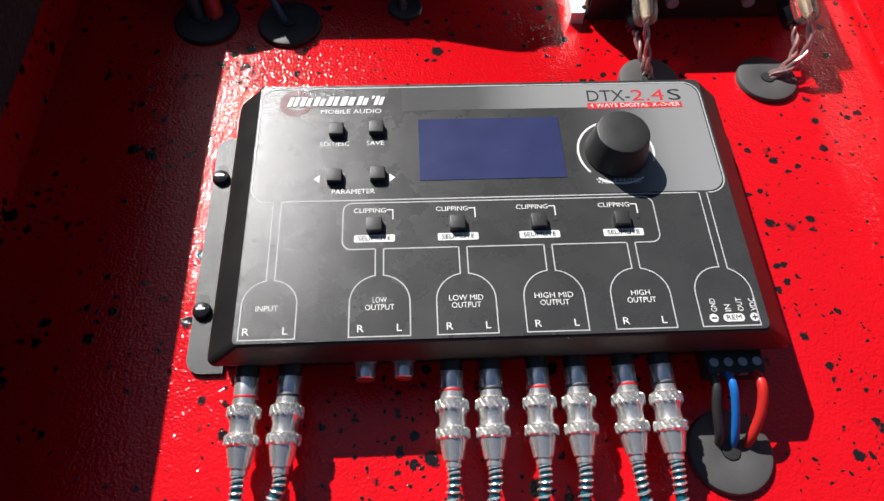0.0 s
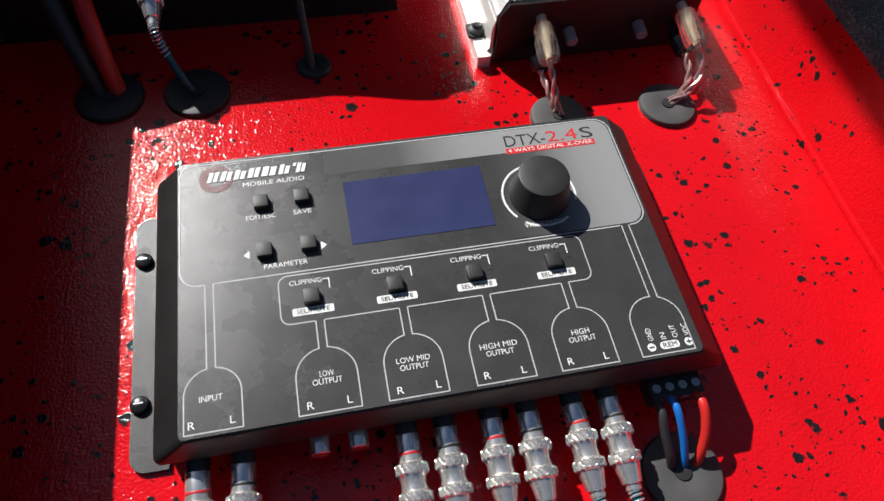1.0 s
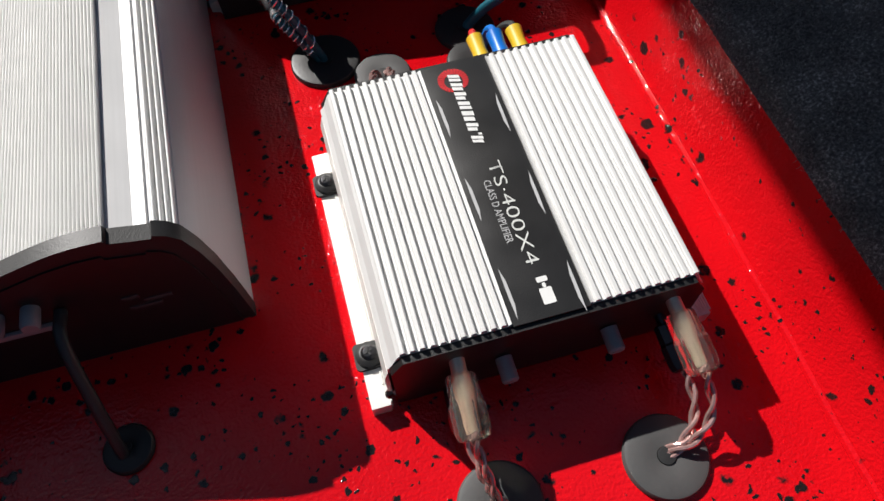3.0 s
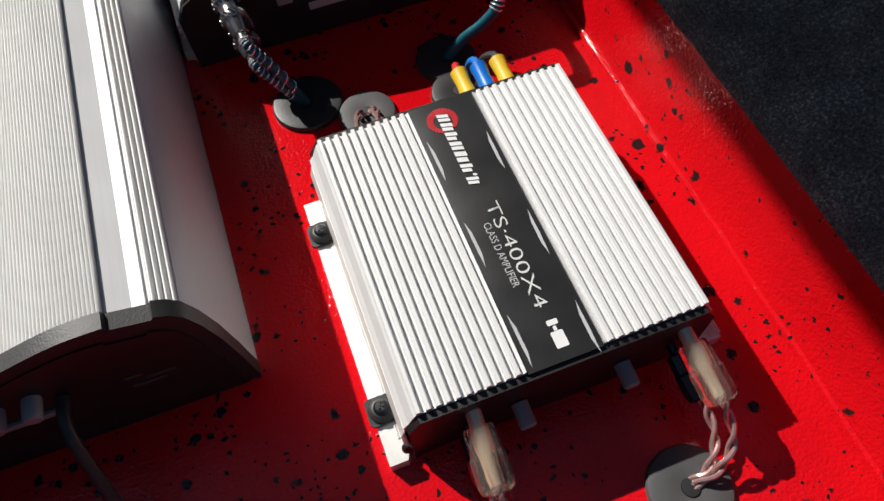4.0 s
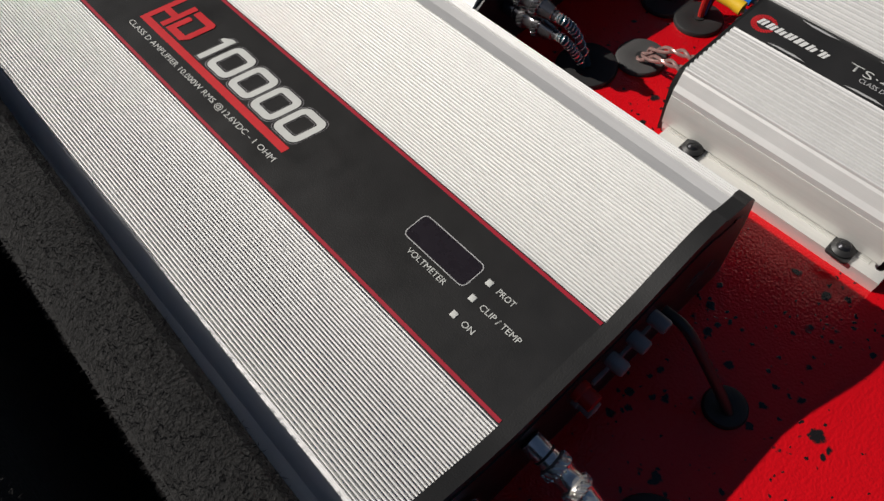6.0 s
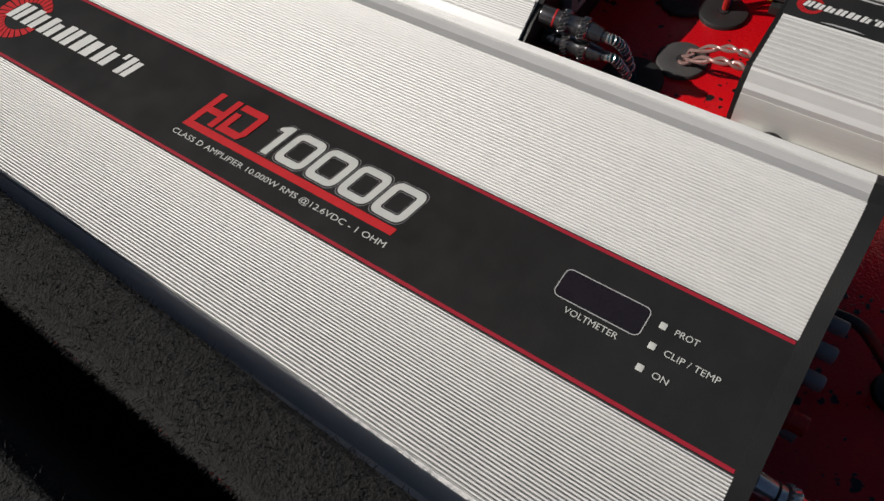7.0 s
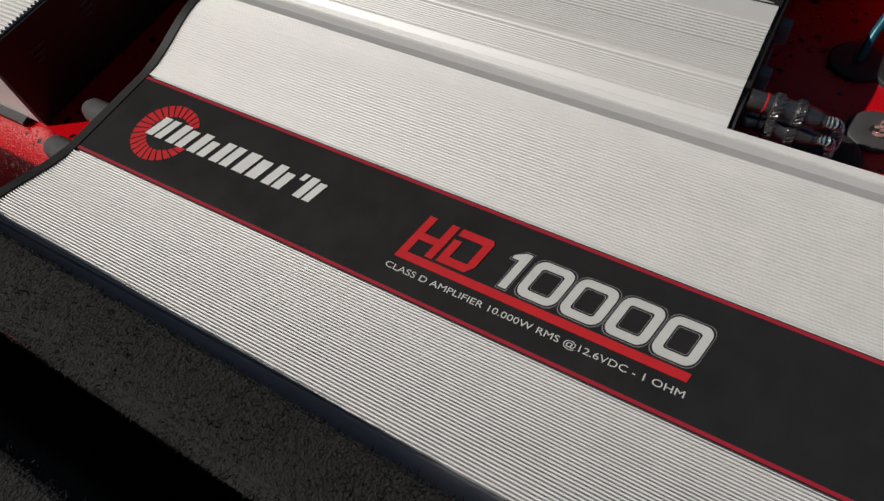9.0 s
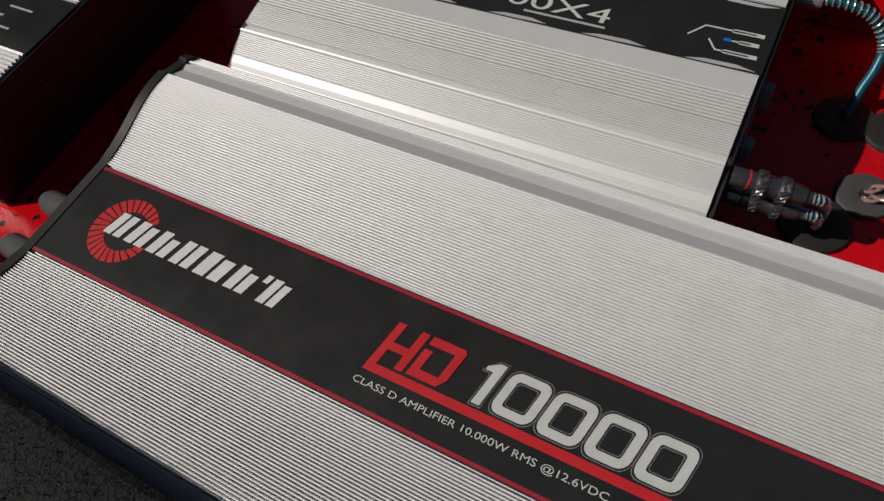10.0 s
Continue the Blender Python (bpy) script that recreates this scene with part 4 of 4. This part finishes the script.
# ---- signal plugs on the processor ----
def rca_plug(ring, parent, shaded=False):
    """Built along +z from the socket: barrel, ring, knurled waist, taper."""
    bm = lathe(bmesh.new(), [(0.0046, 0), (0.0048, 0.0006), (0.0048, 0.0085)], seg=28)
    part("barrel", bm, SHADED_CHROME if shaded else CHROME, parent, "chrome barrel darkened as in shade" if shaded else "bright chrome barrel")
    bm = lathe(bmesh.new(), [(0.0049, 0.0085), (0.0050, 0.0088), (0.0050, 0.0094), (0.0049, 0.0097)], seg=28)
    part("colour_ring", bm, ring, parent)
    prof = [(0.0048, 0.0097), (0.0050, 0.0125), (0.0060, 0.0132), (0.0066, 0.0140), (0.0066, 0.0177), (0.0058, 0.0185), (0.0052, 0.0205), (0.0051, 0.0225), (0.0054, 0.0250), (0.0060, 0.0256), (0.0066, 0.0264), (0.0066, 0.0298), (0.0060, 0.0304), (0.0055, 0.0308), (0.0040, 0.0395), (0.0032, 0.0400), (0.0032, 0.0425)]
    bm = lathe(bmesh.new(), prof, seg=96, ridges=16, twist=1500.0, ridged=((0.0136, 0.0180), (0.0260, 0.0301)))
    part("grip", bm, SHADED_CHROME if shaded else BRASS, parent, "knurled chrome grip darkened as in shade" if shaded else "knurled nickel grip")


def lead(parent, line, r=0.0021, turns=16, spring=0.45):
    """A braided lead with a spring round its first stretch."""
    g = glide(line, 8)
    part("lead", tube(bmesh.new(), g, r, 12), TEAL, parent, "teal and black braided lead")
    n = max(3, int(len(g) * spring))
    c = coil(g[:n], r + 0.0004, turns)
    part("spring", tube(bmesh.new(), c, 0.00055, 6), CHROME, parent, "bright coiled spring")


def plug_with_lead(at, aim, ring, path, colour, group, spring=0.45, turns=16, shaded=False):
    """A plug whose socket end is at 'at' and that points along aim; path: the lead from its end on, in the world."""
    label = ("shade-darkened chrome" if shaded else "chrome") + " phono plug with %s ring and braided lead" % colour
    t = thing("phono_plug", at, label, "phono plug", group)
    m = Vector(aim).normalized().to_track_quat("Z", "Y").to_matrix().to_4x4()
    before = set(scene.objects)
    rca_plug(ring, t, shaded)
    m = m @ Matrix.Diagonal((1, 1, 0.88, 1))
    for ob in set(scene.objects) - before:
        ob.data.transform(m)
    tip = m @ Vector((0, 0, 0.0415))
    base = Vector(at)
    lead(t, [tip, tip + Vector(aim).normalized() * 0.006] + [Vector(v) - base for v in path], spring=spring, turns=turns)
    return t


plugs = ((-0.0018, 0, -0.001), (0.0155, 1, -0.004), (0.0800, 0, -0.001), (0.0958, 1, -0.001), (0.1148, 0, -0.001), (0.1305, 1, -0.001), (0.1500, 0, 0.001), (0.1655, 1, 0.000))
for k, (x, dark, drift) in enumerate(plugs):
    ring, colour = (DARK_PRINT, "black") if dark else (RED_PRINT, "red")
    path = [(x + drift * 1.5, -0.062, 0.0110), (x + drift * 2 + 0.001, -0.076, 0.0075), (x + drift * 2 + 0.003, -0.090, 0.004), (x + drift * 2 + 0.003, -0.098, -0.002)]
    plug_with_lead((x, -0.0118, 0.0170), (drift * 0.55, -0.0405, -0.0035), ring, path, colour, "phono plugs on the processor", 0.8, 12)
for x, dark, drift in plugs:
    bm = lathe(bmesh.new(), [(0.0056, 0), (0.0056, 0.0030), (0.0046, 0.0036), (0.0046, 0.0105)], pose(x, -0.0025, 0.0178, 94), 24)
    part("signal_socket", bm, CAP, proc, "black signal socket")
for x in (0.0452, 0.0608):
    bm = lathe(bmesh.new(), [(0.0050, 0), (0.0050, 0.0030), (0.0041, 0.0034), (0.0041, 0.0095), (0.0036, 0.0099), (0.0022, 0.0099)], pose(x, -0.0030, 0.0150, 96), 24)
    part("empty_socket", bm, CHROME, proc, "bare chrome signal socket")
    bm = lathe(bmesh.new(), [(0.0032, 0), (0.0032, 0.0003)], pose(x, -0.01295, 0.01390, 96), 20)
    part("socket_core", bm, RED_WIRE, proc, "red socket core")
for x in (0.0072, 0.0530, 0.0870, 0.1215, 0.1565):
    part("socket_block", block((x - 0.0140, -0.0030, 0.0070), (x + 0.0145, 0.0010, 0.0215), 0.0006), CAP, proc, "black socket block")
bm = block((0.1840, -0.0168, 0.0090), (0.2076, -0.0010, 0.0190), 0.0006)
term = part("terminal_block", bm, CAP, proc, "dark screw terminal block")
for k in range(4):
    x = 0.1869 + 0.0059 * k
    bm = lathe(bmesh.new(), [(0.0019, 0), (0.0019, 0.0006)], Matrix.Translation((x, -0.0122, 0.0189)), 14)
    part("terminal_screw", bm, STEEL, term)
    part("wire_entry", block((x - 0.0017, -0.0170, 0.0160), (x + 0.0017, -0.0166, 0.0184)), GREY_PLASTIC, term, smooth=0)
bm = bmesh.new()
screw(bm, (0.1780, -0.0052, 0.0262), 0.0020)
part("case_screw", bm, STEEL, proc)


def grommet(x, y, r, label, mat=RUBBER, hole=True):
    g = thing("cable_grommet", (x, y, 0), label, "grommet", "cable grommets")
    prof = [(r, 0), (r, 0.0016), (r - 0.0007, 0.0026), (r - 0.0020, 0.0030), (r * 0.45, 0.0031)] + ([(r * 0.22, 0.0026), (r * 0.19, 0.0012)] if hole else [])
    part("disc", lathe(bmesh.new(), prof, seg=48), mat, g)
    part("centre_hole", lathe(bmesh.new(), [(r * 0.21, 0.0010), (r * 0.21, 0.0032), (r * 0.15, 0.0033)], seg=20), DARK_PRINT, g)
    return g


def wire(points, radius, mat, label, name="wire", n=8):
    b = Vector(points[0])
    t = thing(name, tuple(b), label, "wire")
    part("insulation", tube(bmesh.new(), glide([Vector(p) - b for p in points], n), radius, 12), mat, t)
    return t


for x in (0.0075, 0.088, 0.123, 0.160):
    grommet(x, -0.0900, 0.0160, "grey rubber grommet with braided signal leads")
grommet(0.1925, -0.0440, 0.0175, "grey rubber grommet with three power wires")
wire([(0.1866, -0.0145, 0.0160), (0.1862, -0.0220, 0.0175), (0.1862, -0.0300, 0.0130), (0.1875, -0.0380, 0.0070), (0.1885, -0.0415, 0.0010)], 0.0019, BLACK_WIRE, "black power wire from terminal block to grommet")
wire([(0.1915, -0.0145, 0.0165), (0.1925, -0.0215, 0.0190), (0.1935, -0.0300, 0.0140), (0.1940, -0.0380, 0.0070), (0.1938, -0.0425, 0.0010)], 0.0017, BLUE_WIRE, "blue remote wire from terminal block to grommet")
wire([(0.2030, -0.0145, 0.0160), (0.2042, -0.0220, 0.0190), (0.2035, -0.0310, 0.0145), (0.2010, -0.0385, 0.0075), (0.1992, -0.0420, 0.0010)], 0.0021, RED_WIRE, "red power wire from terminal block to grommet")


# ---- clear plugs and copper leads of the small amplifier ----
def clear_plug(at, aim, to, bend, size=1.0, shell=CLEAR, label="clear plastic plug with twisted copper speaker leads"):
    t = thing("clear_plug" if shell is CLEAR else "dark_plug", at, label, "speaker plug", "speaker plugs")
    m = Vector(aim).normalized().to_track_quat("Z", "Y").to_matrix().to_4x4() @ Matrix.Scale(size, 4)
    bm = lathe(bmesh.new(), [(0.0050, 0), (0.0058, 0.0010), (0.0062, 0.0100), (0.0068, 0.0112), (0.0068, 0.0205), (0.0060, 0.0232), (0.0042, 0.0240)], m, 10)
    part("shell", bm, shell, t, "cloudy clear plastic shell" if shell is CLEAR else "glossy dark plastic shell", 20)
    bm = lathe(bmesh.new(), [(0.0030, -0.010), (0.0030, 0.0080), (0.0020, 0.0120), (0.0016, 0.0210)], m, 12)
    part("contact", bm, BRASS_CONTACT if shell is CLEAR else SCREW, t, "metal contact inside")
    end = m @ Vector((0, 0, 0.021))
    base = Vector(at)
    centre = glide([end, end + Vector(aim).normalized() * 0.005] + [Vector(v) - base for v in bend] + [Vector(to) - base], 8)
    for s in (0.0, math.pi):
        fr = frames_along(centre)
        n = len(fr)
        pts = [v + 0.0011 * (a * math.cos(s + 5.5 * k / n * math.pi) + b * math.sin(s + 5.5 * k / n * math.pi)) for k, (v, a, b) in enumerate(fr)]
        lead_ob = part("strand", tube(bmesh.new(), pts, 0.0010, 8), COPPER, t, "copper strand in clear sleeve")
    return t


clear_plug((0.1942, 0.2010, 0.0300), (-0.05, -1.0, -0.24), (0.1995, 0.1575, 0.0010), [(0.1945, 0.1670, 0.0150), (0.1962, 0.1595, 0.0060)])
clear_plug((0.1925, 0.2030, 0.0140), (-0.04, -1.0, -0.10), (0.1960, 0.1590, 0.0010), [(0.1930, 0.1690, 0.0090), (0.1950, 0.1625, 0.0045)], 0.8, SMOKE, "dark glossy plug with copper leads under a clear plug")
clear_plug((0.2805, 0.2010, 0.0300), (0.06, -1.0, -0.24), (0.2620, 0.1570, 0.0010), [(0.2815, 0.1655, 0.0160), (0.2735, 0.1585, 0.0080)])
clear_plug((0.2785, 0.2020, 0.0175), (0.03, -1.0, -0.12), (0.2620, 0.1585, 0.0010), [(0.2780, 0.1690, 0.0105), (0.2710, 0.1605, 0.0060)], 0.8, SMOKE, "dark glossy plug with copper leads under a clear plug")
grommet(0.1970, 0.1575, 0.0165, "grey rubber grommet under a speaker lead")
grommet(0.2630, 0.1570, 0.0165, "grey rubber grommet under a speaker lead")

# ---- behind the small amplifier ----
grommet(0.2050, 0.3790, 0.0150, "grey rubber grommet with copper leads behind the small amplifier")
grommet(0.1780, 0.3980, 0.0185, "dark rubber grommet with signal leads", RUBBER_DARK)
grommet(0.2540, 0.3740, 0.0150, "dark rubber grommet with power wires", RUBBER_DARK)
for k, (dx, s) in enumerate(((0.000, -1), (0.0105, 1))):
    x = 0.1960 + dx
    t = thing("speaker_lead", (x, 0.3390, 0.0180), "twisted copper speaker lead bent into a grommet", "wire", "copper leads")
    b = Vector((x, 0.3390, 0.0180))
    c = glide([Vector(v) - b for v in ((x, 0.3380, 0.018), (x, 0.3480, 0.0200), (x + 0.001, 0.3600, 0.0170), (0.2040 + 0.004 * s, 0.3740, 0.008), (0.2050 + 0.002 * s, 0.3790, 0.001))], 8)
    for ph in (0.0, math.pi):
        fr = frames_along(c)
        pts = [v + 0.0014 * (a * math.cos(ph + 5 * i / len(fr) * math.pi) + bb * math.sin(ph + 5 * i / len(fr) * math.pi)) for i, (v, a, bb) in enumerate(fr)]
        part("strand", tube(bmesh.new(), pts, 0.0011, 8), COPPER, t)
for x, mat, wmat, tone in ((0.2500, YELLOW, RED_WIRE, "yellow"), (0.2600, BLUE_SLEEVE, BLUE_WIRE, "blue"), (0.2700, YELLOW, BLACK_WIRE, "yellow")):
    t = thing("crimp_terminal", (x, 0.3385, 0.0255), tone + " crimp terminal with wire at the amplifier's back", "crimp terminal", "crimp terminals")
    bm = lathe(bmesh.new(), [(0.0040, 0.010), (0.0040, 0.013), (0.0036, 0.017), (0.0042, 0.025), (0.0036, 0.0255)], pose(0, 0, 0, -84), 20)
    part("sleeve", bm, mat, t, tone + " plastic sleeve")
    part("tongue", block((-0.0022, 0.0, -0.0006), (0.0022, 0.012, 0.0006)), STEEL, t)
    part("wire", tube(bmesh.new(), glide([(0, 0.023, 0.002), (0, 0.0285, 0.0025), ((0.257 - x) * 0.3, 0.033, -0.003), ((0.257 - x) * 0.6, 0.0350, -0.014), ((0.257 - x) * 0.8, 0.0355, -0.025)], 6), 0.0020, 10), wmat, t)
part("terminal_barrier", block((0.2440, 0.3390, 0.0180), (0.2760, 0.3480, 0.0235), 0.0006), CAP, small, "black terminal barrier")
plug_with_lead((0.1545, 0.4450, 0.0500), (0.12, -1.0, -0.16), RED_PRINT, [(0.1660, 0.4000, 0.0330), (0.1760, 0.3975, 0.008), (0.1780, 0.3970, -0.001)], "red", "phono plugs on the long amplifier", 0.7, 12, True)
plug_with_lead((0.1575, 0.4450, 0.0320), (0.06, -1.0, -0.04), DARK_PRINT, [(0.1660, 0.4000, 0.0200), (0.1735, 0.3985, 0.006), (0.1760, 0.3985, -0.001)], "black", "phono plugs on the long amplifier", 0.7, 12, True)
t = thing("braided_lead", (0.2880, 0.4450, 0.0490), "teal braided lead with bright spring, entering the board", "cable")
b = Vector((0.2880, 0.4450, 0.0490))
lead(t, [Vector(v) - b for v in ((0.2880, 0.4460, 0.049), (0.2885, 0.4270, 0.0515), (0.2885, 0.4070, 0.0470), (0.2845, 0.3950, 0.034), (0.2765, 0.3940, 0.024), (0.2660, 0.3970, 0.014), (0.2580, 0.3985, 0.004), (0.2565, 0.3985, -0.001))], 0.0028, 20, 0.5)
part("ferrule", lathe(bmesh.new(), [(0.0044, 0), (0.0048, 0.001), (0.0048, 0.012), (0.0036, 0.014)], pose(0, 0.001, 0, 86), 20), CHROME, t, "bright metal ferrule")
grommet(0.2560, 0.3990, 0.0165, "dark rubber grommet with a teal lead", RUBBER_DARK)

# ---- at the front of the large amplifier ----
grommet(-0.0025, 0.2060, 0.0180, "black rubber grommet with a signal lead", RUBBER_DARK)
grommet(-0.0500, 0.2095, 0.0185, "black rubber grommet with power cables", RUBBER_DARK)
grommet(0.0640, 0.2180, 0.0100, "small black rubber grommet with a control lead", RUBBER_DARK)
plug_with_lead((-0.0185, 0.2610, 0.0470), (0.05, -1.0, -0.32), DARK_PRINT, [(-0.0140, 0.2160, 0.0250), (-0.0085, 0.2085, 0.0120), (-0.0035, 0.2060, -0.001)], "black", "phono plugs on the large amplifier", 0.6, 12)
wire([(0.0600, 0.2600, 0.0450), (0.0600, 0.2480, 0.0440), (0.0610, 0.2340, 0.0280), (0.0622, 0.2200, 0.0090), (0.0625, 0.2150, 0.0010)], 0.0024, BLACK_WIRE, "black control lead from amplifier into a small grommet", "control_lead")
for x, foot, mat, tone in ((-0.0690, -0.0550, BLACK_WIRE, "black"), (-0.0530, -0.0455, RED_WIRE, "red")):
    t = wire([(x, 0.2560, 0.0460), (x, 0.2460, 0.0445), (x + (foot - x) * 0.35, 0.2330, 0.0340), (x + (foot - x) * 0.75, 0.2200, 0.0160), (foot, 0.2130, 0.0005)], 0.0050, mat, "thick %s power cable with a metal ferrule" % tone, "power_cable")
    bm = lathe(bmesh.new(), [(0.0054, 0), (0.0058, 0.0008), (0.0058, 0.0110), (0.0050, 0.0122)], pose(0, 0.0040, 0.001, 97), 24)
    part("ferrule", bm, CHROME, t, "bright metal ferrule")


# ---- loose pile on the carpet ----
def pile(name, section, drift, y0, y1, count, length, label, mat=None):
    """Short fibres standing on a carpet's section, as one mesh."""
    rng = np.random.default_rng(7)
    seg = [Vector((b[0] - a[0], b[1] - a[1])) for a, b in zip(section, section[1:])]
    size = np.array([s.length for s in seg])
    pick = rng.choice(len(seg), count, p=size / size.sum())
    f, y = rng.random(count), y0 + (y1 - y0) * rng.random(count)
    verts, faces = [], []
    for k in range(count):
        a, s = section[pick[k]], seg[pick[k]]
        p = Vector((a[0] + s.x * f[k] + drift * sway(y[k]), y[k], a[1] + s.y * f[k]))
        out = Vector((-s.y, 0, s.x)).normalized()
        out = out if out.z >= -0.05 else -out
        tip = p + (out + 0.9 * Vector(rng.normal(size=3) * 0.6)).normalized() * length * (0.4 + rng.random())
        wide = Vector(rng.normal(size=3)).normalized() * 0.00022
        n = len(verts)
        verts += [p - wide, p + wide, tip]
        faces.append((n, n + 1, n + 2))
    me = bpy.data.meshes.new(name)
    me.from_pydata(verts, [], faces)
    me.materials.append(mat or PILE)
    return tagged(new(name, me), label, "carpet pile", kind="stuff")


# Fibre colour raised so the shaded carpet on the right still reads grey.
PILE_LIGHTENED = plain("lightened_carpet_fibre", (0.24, 0.225, 0.21), 0.8, 0.0, 0.5, 400)
PILE = plain("carpet_fibre", (0.012, 0.0095, 0.009), 0.8, 0.0, 0.5, 400)
pile("carpet_pile", lip[2:11], 1, 0.15, 1.0, 32000, 0.0022, "short charcoal fibres of the carpet edge")
pile("carpet_pile", side[3:8], 1, 0.25, 0.9, 22000, 0.0022, "short charcoal fibres of the boot carpet")
pile("carpet_pile", [(0.336, 0.060), (0.339, 0.066), (0.346, 0.070), (0.37, 0.082), (0.42, 0.11), (0.50, 0.16)], 0, 0.0, 0.55, 40000, 0.0024, "short grey carpet fibres, lightened against the shade", PILE_LIGHTENED)
